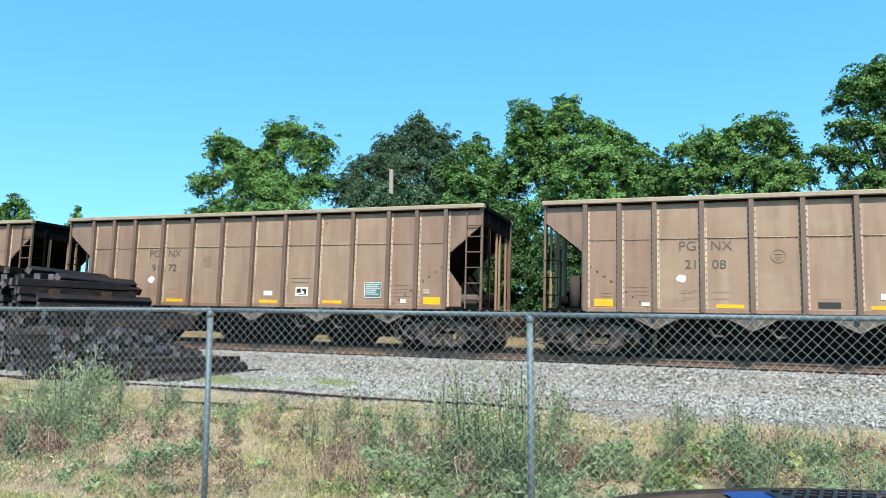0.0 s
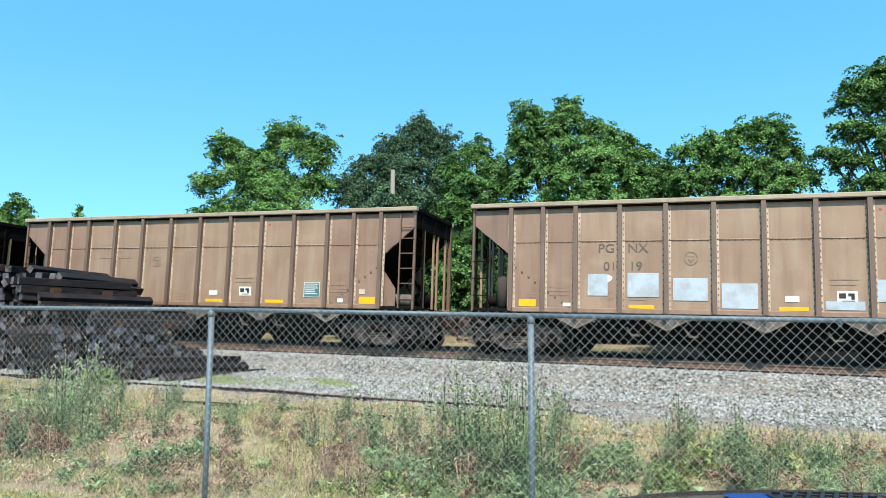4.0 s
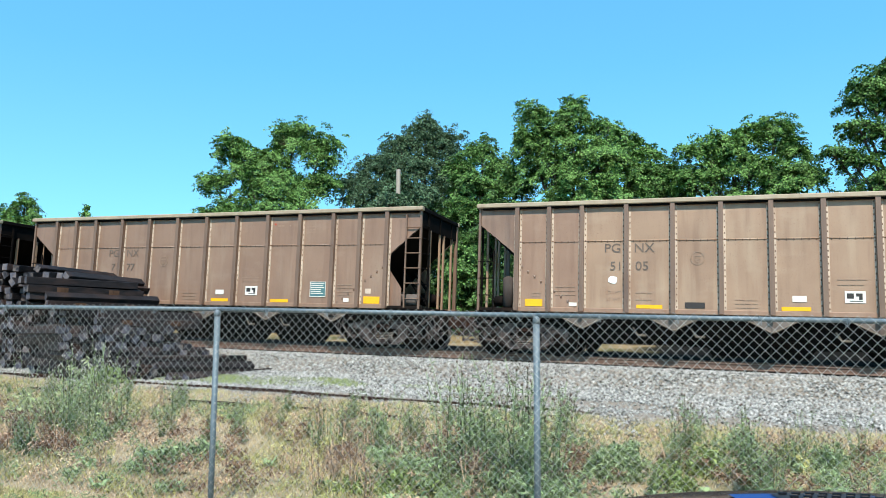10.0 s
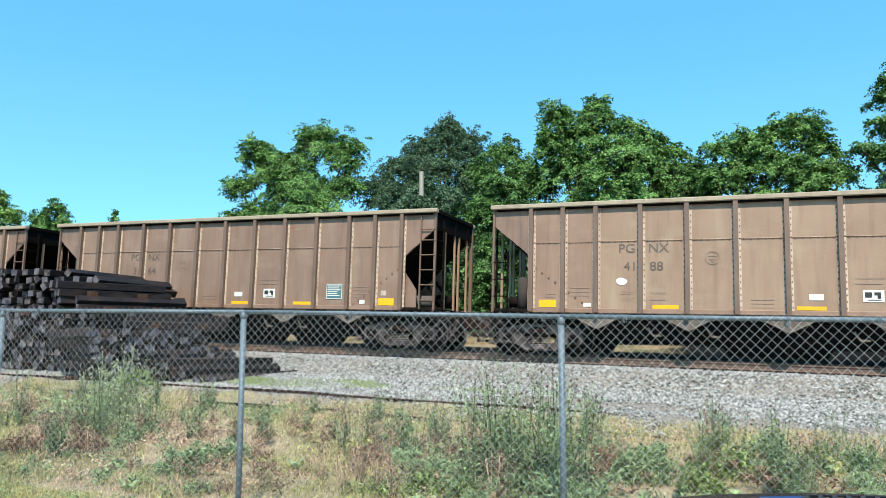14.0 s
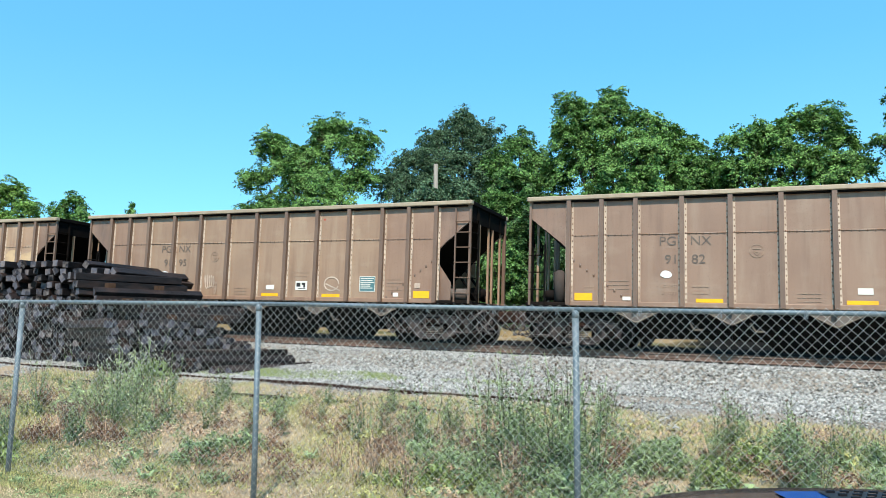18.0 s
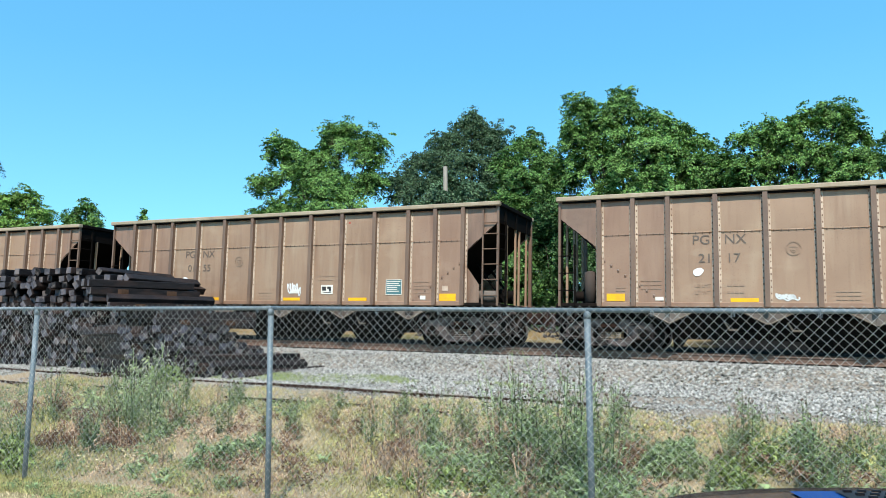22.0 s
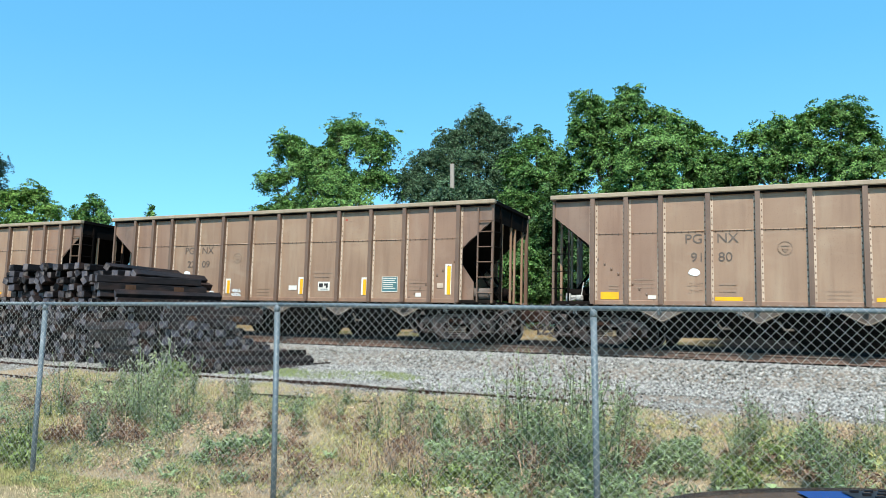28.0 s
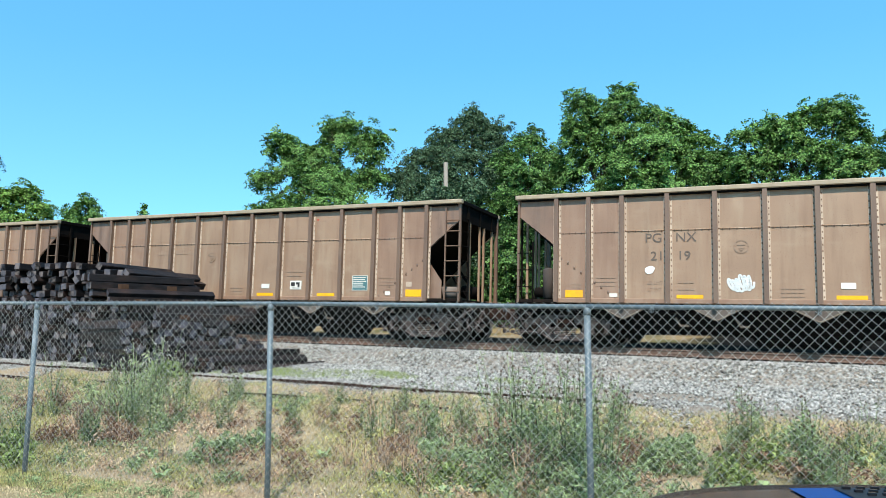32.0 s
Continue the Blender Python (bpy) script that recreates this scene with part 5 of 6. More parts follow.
def build_pile():
    rng = random.Random(8)
    ties = [tie_mesh(i) for i in range(5)]
    plate = Build().box(-.13, .13, -.06, .06, 0, .008, c=.002).box(-.05, -.035, -.06, .06, .008, .02).box(.035, .05, -.06, .06, .008, .02).mesh("tie_plate_mark", SCAR)
    def lay(q, z, turn, roll, tilt=0.0, face=False):
        t = tagged(new("railroad_tie", rng.choice(ties)), "black creosoted old railroad tie in a rough stack", "railroad tie", "stack of old railroad ties")
        t.matrix_basis = pose(q.x, q.y, z, roll, tilt, turn)
        if face:
            for dx in (-.62, .62):
                part("plate_scar", plate, None, t, "rusty plate mark", pose(dx, -.115, 0, 90, 0, 0))
    # heap with its sawn ends towards the fence
    for col in range(20):
        u = -10.75 - col * .275
        g = float(rise(u, -5.4))
        for k in range(14):
            if k > 11 and rng.random() < .25 or k == 13 and col < 5:
                continue
            x, y = xy_of(u + rng.uniform(-.03, .03) + (.13 if k % 2 else 0), -4.4 + rng.uniform(-.2, .2) + .02 * k)
            r = rng.random()
            lay(Vector((x, y)), g + .1 + k * .197, PSI + 90 + rng.uniform(-4, 4), rng.uniform(20, 70) if r < .3 else rng.uniform(-6, 6), rng.uniform(-1, 1))
    # the stack beside it, its long sides seen, stepping out towards the foot
    along, right = Vector((math.cos(radians(46)), math.sin(radians(46)))), Vector((math.cos(radians(-44)), math.sin(radians(-44))))
    near = Vector((-10.45, 17.36))
    for k in range(13):
        out = 1 - k / 12
        if k < 7:
            for col in range(13):
                if col == 12 and k > 2 or col == 11 and k > 4:
                    continue
                q = near + right * (1.85 * out - .85 + rng.uniform(-.2, .2)) + along * (1.1 * out - .1 + col * .27 + rng.uniform(-.04, .04))
                lay(q, .60 + k * .198 + rng.uniform(-.02, .02), -44 + rng.uniform(-9, 9), rng.uniform(-8, 8) if rng.random() < .6 else rng.uniform(15, 60), rng.uniform(-1.5, 1.5))
            continue
        for col in range(2 + round(out * 6)):
            q = near + right * (1.85 * out - col * .262 + rng.uniform(-.07, .07)) + along * (1.1 * out + (2.4 if k < 9 else 1.5) + rng.uniform(-.42, .42) * (.4 + out))
            lay(q, .60 + k * .198 + rng.uniform(-.012, .012), 46 + rng.uniform(-5, 5), rng.uniform(-6, 6) if rng.random() < .7 else rng.uniform(10, 50), rng.uniform(-.4, 1.4), col == 0 and rng.random() < .45)
    # loose ties tumbled at its foot
    for x, y, z, tn in ((-5.85, 18.7, .70, 42), (-5.65, 18.5, .66, 58), (-6.2, 18.5, .88, 47), (-5.5, 18.9, .64, 50), (-6.0, 18.3, .66, 64), (-6.6, 18.2, .70, 38), (-6.7, 18.4, .89, 52), (-6.9, 18.1, 1.07, 44), (-7.2, 17.9, .72, 60), (-7.3, 18.2, 1.25, 49), (-6.5, 18.8, 1.06, 55)):
        lay(Vector((x, y)), z, tn + rng.uniform(-6, 6), rng.uniform(-5, 40), rng.uniform(-1, 1))


build_pile()


# ---- foliage ----
def leaf_cloud(rng, centres, radii, per, size, flat=.6, hang=0.0, slim=.55):
    """Leaves scattered through many small clumps. Returns verts and triangles."""
    n = len(centres) * per
    c = np.repeat(centres, per, 0)
    r = np.repeat(radii, per, 0)
    d = rng.normal(size=(n, 3))
    d /= np.linalg.norm(d, axis=1)[:, None]
    p = c + d * (r * rng.uniform(0, 1, n) ** .55)[:, None] * np.array([1, 1, flat])
    nrm = d * 1.1 + rng.normal(size=(n, 3)) * .45 + np.array([0, -.1, .25])
    nrm /= np.linalg.norm(nrm, axis=1)[:, None]
    a = np.cross(nrm, rng.normal(size=(n, 3)))
    a /= np.linalg.norm(a, axis=1)[:, None]
    b = np.cross(nrm, a)
    s = size * rng.uniform(.55, 1.3, n)[:, None]
    s = s * 1.12
    v = np.stack([p - a * s, p + a * s * .35 + b * s * slim * 1.5 + nrm * s * .1, p + a * s - b * s * slim * .5 - np.array([0, 0, 1]) * s * hang], 1).reshape(-1, 3)
    return v, np.arange(n * 3).reshape(-1, 3)


def limb(b, rng, a, way, length, r, depth, tips):
    """A bent, tapering limb that forks."""
    p, w = Vector(a), Vector(way).normalized()
    seg = 3
    for i in range(seg):
        q = p + w * (length / seg)
        b.tube(p, q, r * (1 - .22 * i), 6, r * (1 - .22 * (i + 1)))
        p = q
        w = (w + Vector((rng.uniform(-.25, .25), rng.uniform(-.25, .25), rng.uniform(-.05, .2)))).normalized()
        tips.append(tuple(p))
    if depth:
        for _ in range(3):
            w2 = (w + Vector((rng.uniform(-.9, .9), rng.uniform(-.9, .9), rng.uniform(-.2, .6)))).normalized()
            limb(b, rng, p, w2, length * rng.uniform(.6, .85), r * .45, depth - 1, tips)


def sprays(nr, lobes, per_area, leaves, size, reach=(.2, .46), spread=.55):
    """Leafy twigs over the lobes of a crown: flat, slightly drooping fans that look up and outwards. lobes: rows of x, y, z, rx, ry, rz."""
    lobes = np.asarray(lobes, float)
    area = lobes[:, 3] * lobes[:, 5]
    n = max(30, int(per_area * area.sum()))
    who = nr.choice(len(lobes), n, p=area / area.sum())
    d = nr.normal(size=(n, 3))
    d /= np.linalg.norm(d, axis=1)[:, None]
    d[:, 2] = np.where(d[:, 2] < -.3, -d[:, 2], d[:, 2])
    ph = nr.uniform(0, 6.28, (len(lobes), 4))[who]
    bump = .97 + .18 * np.sin(4 * d[:, 0] + 3 * d[:, 2] + ph[:, 0]) + .16 * np.sin(7 * d[:, 2] + 5 * d[:, 1] + ph[:, 1]) + .13 * np.sin(11 * d[:, 0] - 6 * d[:, 2] + ph[:, 2])
    rad = bump * (.35 + .65 * nr.uniform(0, 1, n) ** .45)
    rad = np.where(nr.uniform(0, 1, n) < .11, rad * nr.uniform(1.05, 1.42, n), rad)
    c = lobes[who, :3] + d * rad[:, None] * lobes[who, 3:6]
    nrm = d * .8 + np.array([0, 0, .68]) + nr.normal(size=(n, 3)) * .38
    nrm /= np.linalg.norm(nrm, axis=1)[:, None]
    a = np.cross(nrm, nr.normal(size=(n, 3)))
    a /= np.linalg.norm(a, axis=1)[:, None]
    b = np.cross(nrm, a)
    R = nr.uniform(*reach, n)
    # leaves on the fan
    k = n * leaves
    rep = lambda q: np.repeat(q, leaves, 0)
    q, t = nr.uniform(0, 1, k) ** .6, nr.uniform(0, math.tau, k)
    RR = rep(R)
    off = rep(a) * (np.cos(t) * q * RR)[:, None] + rep(b) * (np.sin(t) * q * RR * .6)[:, None]
    p = rep(c) + off - np.array([0, 0, 1]) * (q * q * RR * .25)[:, None] + nr.normal(size=(k, 3)) * .03
    ln = rep(nrm) + nr.normal(size=(k, 3)) * spread
    ln /= np.linalg.norm(ln, axis=1)[:, None]
    la = np.cross(ln, nr.normal(size=(k, 3)))
    la /= np.linalg.norm(la, axis=1)[:, None]
    lb = np.cross(ln, la)
    s = (size * nr.uniform(.6, 1.3, k))[:, None]
    v = np.stack([p - la * s, p + lb * s * .62 + la * s * .1, p + la * s, p - lb * s * .62 + la * s * .1], 1).reshape(-1, 3)
    return v, np.arange(k * 4).reshape(-1, 4)


def tree(x, y, lobes, leaf, label, seed, density=115, leaves=58, size=.054, trunk=.2, name="tree", deep=.8, spread=.42):
    """A trunk with forking limbs and a crown of lobes. lobes: rows of world x, world z, half width, half height."""
    rng, nr = random.Random(seed), np.random.default_rng(seed)
    z = ground_at(x, y)
    ob = thing(name, pose(x, y, z - .05), label, "tree", "trees behind the railway")
    height = max(q[1] + q[3] for q in lobes) - z
    b, tips = Build(), []
    b.tube((0, 0, 0), (rng.uniform(-.1, .1), 0, height * .32), trunk, 9, trunk * .75)
    base = Vector((0, 0, height * .3))
    rows = []
    for lx, lz, rx, rz in lobes:
        c = Vector((lx - x, rng.uniform(-.35, .35) * deep * rx, lz - z))
        rows.append((*c, rx, rx * deep, rz))
        # a limb bends into each lobe and forks there
        mid = base.lerp(c, .55) + Vector((rng.uniform(-.2, .2), rng.uniform(-.2, .2), rng.uniform(-.3, .1)))
        b.tube(base, mid, trunk * .5, 6, trunk * .32).tube(mid, c, trunk * .32, 6, trunk * .18)
        for _ in range(3):
            limb(b, rng, mid.lerp(c, rng.uniform(.3, .9)), (rng.uniform(-1, 1), rng.uniform(-1, 1), rng.uniform(0, 1)), rx * .55, trunk * .16, 1, tips)
    part("trunk", b, BARK, ob)
    part("crown", array_mesh("crown", *sprays(nr, rows, density, leaves, size, spread=spread), leaf), None, ob)
    return ob


def bush(x, y, height, spread, leaf, label, seed, name="bush"):
    rng, nr = random.Random(seed), np.random.default_rng(seed)
    ob = thing(name, pose(x, y, ground_at(x, y) - .05), label, "bush", "bushes behind the railway")
    b = Build()
    for i in range(6):
        a = i * 1.05
        b.tube((0, 0, 0), (math.cos(a) * spread * .5, math.sin(a) * spread * .4, height * rng.uniform(.5, .8)), .035, 5, .012)
    part("branching_stem", b, BARK, ob)
    lobes = [(rng.uniform(-.4, .4) * spread, rng.uniform(-.35, .25) * spread, height * f, spread * rng.uniform(.55, .8), spread * .6, height * rng.uniform(.15, .22)) for f in (.18, .3, .45, .6, .72, .84)]
    part("leaves", array_mesh("leaves", *sprays(nr, lobes, 75, 38, .06, (.2, .42)), leaf), None, ob)


def build_trees():
    g = "broad leafy green tree standing behind the railway"
    tree(-8.6, 34.0, ((-10.6, 10.6, .95, 1.0), (-11.4, 9.0, .95, .8), (-9.7, 9.6, 1.4, 1.4), (-8.8, 10.1, 1.0, 1.0), (-7.7, 11.1, 1.2, 1.25), (-6.4, 10.4, 1.0, 1.2), (-6.4, 8.8, 1.2, 1.2), (-8.5, 8.6, 2.0, 1.3), (-8.3, 7.0, 2.6, 1.4), (-10.8, 7.6, 1.4, .9)), LEAF1, g, 11)
    tree(-1.6, 36.5, ((-1.4, 12.1, .95, 1.15), (-2.6, 11.3, 1.0, 1.05), (-.4, 11.4, .9, 1.15), (-3.9, 10.3, 1.1, 1.0), (-5.0, 9.4, .9, .8), (-1.8, 10.0, 2.2, 1.5), (-3.6, 8.7, 2.2, 1.3), (.2, 9.6, 1.2, 1.5), (-1.5, 8.0, 3.0, 1.5)), LEAF2, "dense dark blue-green tree behind the railway", 13, 150, 54, .048, deep=.7, spread=1.1)
    tree(1.4, 33.0, ((1.4, 10.1, .8, .95), (.5, 9.3, .9, .9), (2.2, 9.3, .9, .9), (1.3, 8.3, 1.7, 1.2), (1.0, 7.0, 2.0, 1.2), (2.9, 8.5, .9, .9), (3.1, 7.2, 1.3, 1.0), (.8, 5.8, 2.2, 1.2), (2.9, 5.9, 1.6, 1.2), (-1.2, 6.2, 1.6, 1.2)), LEAF3, g, 14)
    tree(5.6, 32.0, ((3.7, 11.5, .85, .9), (3.6, 10.2, 1.0, 1.1), (5.5, 11.5, 1.0, 1.0), (4.7, 10.6, 1.4, 1.2), (6.9, 10.8, 1.1, .9), (7.9, 10.4, .85, .8), (8.7, 9.9, .8, .5), (6.5, 9.4, 2.0, 1.2), (4.5, 9.0, 1.9, 1.3), (7.8, 8.8, 1.6, 1.1), (6.0, 7.6, 3.0, 1.4)), LEAF1, g, 15)
    tree(9.4, 31.6, ((9.4, 8.9, .9, .8), (9.3, 7.7, 1.4, 1.2), (8.6, 8.3, 1.0, .8)), LEAF3, g, 16)
    tree(13.0, 30.5, ((10.5, 9.6, .8, .75), (11.6, 9.8, .95, .8), (12.6, 10.1, .95, .75), (13.8, 10.4, 1.0, .9), (14.5, 9.6, .85, .85), (15.3, 8.5, .8, .7), (12.3, 8.7, 2.0, 1.2), (10.4, 8.3, 1.3, 1.0), (14.0, 8.2, 1.6, 1.1), (12.6, 7.0, 3.0, 1.3)), LEAF1, g, 17)
    tree(17.6, 27.0, ((14.5, 8.7, .7, .28), (15.2, 8.2, 1.0, .45), (15.4, 9.6, .95, .4), (15.6, 10.6, .9, .4), (15.9, 11.2, .8, .4), (16.7, 11.7, .75, .45), (17.2, 10.8, 1.5, 1.4), (17.4, 9.0, 1.8, 1.3), (17.7, 12.0, 1.1, .9), (17.0, 7.4, 2.0, 1.0), (19.0, 10.5, 1.8, 2.0)), LEAF3, "tall dark green tree with layered boughs behind the railway", 19)
    tree(22.5, 26.0, ((22.5, 9.5, 2.2, 1.8), (21.2, 7.8, 1.8, 1.5), (23.6, 7.6, 1.9, 1.6)), LEAF3, g, 27, 40)
    far = "bright green rounded tree far along the railway"
    tree(-26.0, 37.0, ((-25.8, 9.1, .85, .75), (-26.8, 8.8, 1.1, 1.0), (-25.0, 8.2, .9, .75), (-26.0, 7.0, 2.2, 1.4)), LEAF4, far, 20)
    tree(-22.3, 37.0, ((-22.2, 8.45, .65, .6), (-22.9, 7.9, .75, .65), (-21.7, 7.8, .55, .45), (-22.4, 7.0, 1.2, 1.0)), LEAF1, far, 22)
    tree(-29.3, 37.0, ((-28.5, 10.7, .8, .8), (-29.8, 11.5, 1.5, 1.5), (-29.0, 9.7, 1.2, .7), (-29.5, 9.0, 2.0, 1.2)), NEEDLE, "tall dark shaded tree at the edge of the railway land", 23)
    tree(-33.0, 36.5, ((-32.5, 9.4, 2.4, 1.6), (-34.2, 8.2, 2.2, 1.6), (-31.4, 7.6, 1.8, 1.3)), LEAF4, far, 21, 40)
    tree(-25.75, 50.0, ((-25.7, 10.85, .14, .3), (-25.75, 10.4, .34, .22), (-25.7, 10.0, .5, .25), (-25.8, 9.5, .7, .35), (-25.7, 8.8, 1.0, .5)), LEAF1, "small dark pointed tree far behind the railway", 24, 150, 26, .075, .14)
    bush(-2.9, 31.6, 6.3, 1.5, LEAF2, "dark green bush at the foot of the pole", 71)
    bush(-1.7, 31.8, 6.6, 1.4, LEAF2, "dark green bush at the foot of the pole", 72)
    rng = random.Random(31)
    for k in range(26):
        u = -17 + k * 1.4
        x, y = xy_of(u + rng.uniform(-.5, .5), 9.3 + rng.uniform(-.7, .8))
        bush(x, y, rng.uniform(3.4, 5.6), rng.uniform(1.4, 1.9), rng.choice((LEAF5, LEAF3, LEAF5)), "leafy green bush with climbing vines behind the railway", 40 + k)


build_trees()


def build_pole():
    x, y = -2.45, 32.4
    z = ground_at(x, y)
    b = Build().tube((0, 0, -.3), (0, 0, 9.35 - z), .125, 10, .10)
    pole = thing("utility_pole", pose(x, y, z), "short grey weathered wooden pole among the trees", "pole")
    part("shaft", b, POLEWOOD, pole)


build_pole()


# ---- verge plants ----
def blades(rng, u0, u1, v0, v1, n, hmin, hmax, width, lean=.5, mask=None):
    u, v = rng.uniform(u0, u1, n), rng.uniform(v0, v1, n)
    if mask is not None:
        keep = mask(u, v)
        u, v = u[keep], v[keep]
        n = len(u)
    z = rise(u, v) + relief(u, v) - .015
    h = rng.uniform(hmin, hmax, n)
    a = rng.uniform(0, math.tau, n)
    w = width * rng.uniform(.8, 1.6, n)
    dx, dy = np.cos(a), np.sin(a)
    l = rng.uniform(.1, lean, n) * h
    b = rng.uniform(0, math.tau, n)
    lx, ly = np.cos(b) * l, np.sin(b) * l
    p0 = np.stack([u - dx * w, v - dy * w, z], -1)
    p1 = np.stack([u + dx * w, v + dy * w, z], -1)
    p3 = np.stack([u + lx, v + ly, z + h * .95], -1)
    return np.stack([p0, p1, p3], 1).reshape(-1, 3), np.arange(n * 3).reshape(-1, 3)


def patchy(seed, cut, scale):
    ph = np.random.default_rng(seed).uniform(0, 6.28, 8)
    def f(u, v):
        s = np.sin(u * scale + ph[0] + 1.3 * np.sin(v * scale * .7 + ph[1])) + np.sin(v * scale * 1.3 + ph[2] + 1.2 * np.sin(u * scale * .6 + ph[3])) + .6 * np.sin((u + v) * scale * 2.3 + ph[4])
        return s > cut
    return f


def build_grass():
    rng = np.random.default_rng(21)
    def stuff(name, pieces, material, label):
        ob = new(name, array_mesh(name, *merge(pieces), material))
        ob.matrix_basis = GROUND_FRAME
        tagged(ob, label, "grass", kind="stuff")
    tan, brown, lush = patchy(2, -.4, .8), patchy(12, .35, 1.0), patchy(5, .9, 1.1)
    strip = lambda u, v: v + .5 * np.sin(u * 1.1) + .25 * np.sin(u * 2.7) > -9.3
    stuff("dry_grass", [blades(rng, -5, 5, -17, -14.3, 90000, .012, .05, .0028, 1.0), blades(rng, -11, 12, -14.2, -6.9, 150000, .02, .07, .0029, 1.0), blades(rng, -11, 12, -14, -6.6, 20000, .05, .13, .0022, .6, tan), blades(rng, -11, 12, -9.8, -7.0, 30000, .03, .1, .003, .7, strip)], GRASSD, "dry straw-coloured verge grass")
    stuff("green_grass", [blades(rng, -11, -2, -14.6, -10.6, 90000, .03, .11, .0032, .9, patchy(51, -.5, 1.0)), blades(rng, -11, 12, -14.3, -7.0, 120000, .03, .12, .0032, .9, patchy(3, .2, .9)), blades(rng, -11, 12, -13.6, -7.2, 26000, .06, .16, .003, .7, lush), blades(rng, -5, 5, -17, -14.4, 130000, .02, .08, .003, .9, patchy(41, -.3, 1.3)), blades(rng, -11, 12, -9.4, -7.1, 22000, .04, .14, .0044, 1.2, strip)], GRASSG, "green verge grass and low weeds")
    def tufts(u, v):
        a = 1 - ((u + 5.3) / 3.0) ** 4 - ((v + 5.25 - .12 * (u + 5.3)) / .85) ** 2
        b = 1 - ((u + .5) / .95) ** 2 - ((v + 4.8) / .45) ** 2
        return np.maximum(a, b) + .35 * np.sin(u * 5.1 + v) * np.sin(v * 4.3 - u * 2) > rng.uniform(-.1, .75, len(u))
    stuff("gravel_grass", [blades(rng, -8.6, .7, -6.4, -4.0, 150000, .02, .075, .0046, .9, tufts)], GRASSV, "low green grass growing through the gravel")
    stuff("brown_thatch", [blades(rng, -11, 12, -14.3, -7.4, 130000, .02, .09, .0028, 1.0, patchy(12, -.1, 1.0)), blades(rng, -11, 12, -13.9, -8.4, 30000, .04, .13, .0024, .8, brown)], DRYWEED, "brown withered thatch on the verge")
    stuff("far_bank_grass", [blades(rng, -25, 16, 6.2, 10, 60000, .06, .26, .010, .9, lambda u, v: patchy(31, -.2, .9)(u, v) & (u + .5 * np.sin(v * 3) < 2.8))], BANKGRASS, "dry yellowish grass on the bank beyond the track")
    def cover(name, n, seed, mask, material, label, low, high, per, size, u0=-10, u1=10, v0=-14.2, v1=-7.6, r=.14):
        nr = np.random.default_rng(seed)
        u, v = nr.uniform(u0, u1, n), nr.uniform(v0, v1, n)
        if mask is not None:
            m = mask(u, v)
            u, v = u[m], v[m]
        cs = np.stack([u, v, rise(u, v) + relief(u, v) + nr.uniform(low, high, len(u))], -1)
        stuff(name, [leaf_cloud(nr, cs, nr.uniform(.6, 1.4, len(u)) * r, per, size, .6, 0.0, .2)], material, label)
    cover("green_ground_cover", 1800, 3, patchy(21, .5, 1.2), WEED, "low leafy green weeds covering the verge", .0, .14, 44, .03)
    cover("lush_green_weeds", 1300, 13, patchy(24, -.2, 1.6), WEED, "lush leafy green weeds behind the fence", .02, .40, 46, .03, 1.5, 8.5, -14.0, -10.8, .13)
    cover("fence_foot_weeds", 500, 18, patchy(43, -.4, 1.4), WEED, "leafy green weeds at the fence foot", .0, .22, 60, .026, -10, -5.2, -14.6, -12.4, .13)
    cover("yard_weeds", 420, 19, patchy(44, .3, 1.3), WEED, "low green weeds on bare soil", .0, .07, 60, .02, -4.5, 4.5, -16.6, -14.5, .12)
    cover("yellow_ground_cover", 2000, 4, patchy(22, .2, 1.0), GRASSG, "yellow-green low weeds on the verge", .0, .08, 40, .026)
    cover("brown_ground_cover", 1700, 5, patchy(23, .5, 1.1), DRYWEED, "brown dead low weeds on the verge", .0, .15, 44, .025)
    cover("dead_brush", 600, 15, patchy(26, .4, 1.6), DEADBRUSH, "pinkish-brown dead weeds behind the fence", .02, .32, 50, .03, -7, 8.5, -13.8, -10.6, .14)
    cover("straw_litter", 700, 16, patchy(27, .4, 1.4), GRASSD, "pale straw litter on the verge", .0, .05, 36, .022, -10, 3)
    cover("low_undergrowth", 3000, 17, None, LEAF5, "low green growth at the foot of the bushes", .0, 1.4, 60, .09, -24, 20, 8.6, 11.5, .5)
    cover("undergrowth", 3600, 6, None, LEAF5, "dense green undergrowth behind the railway", .1, 4.4, 80, .09, -22, 20, 9.0, 13.5, .55)


build_grass()


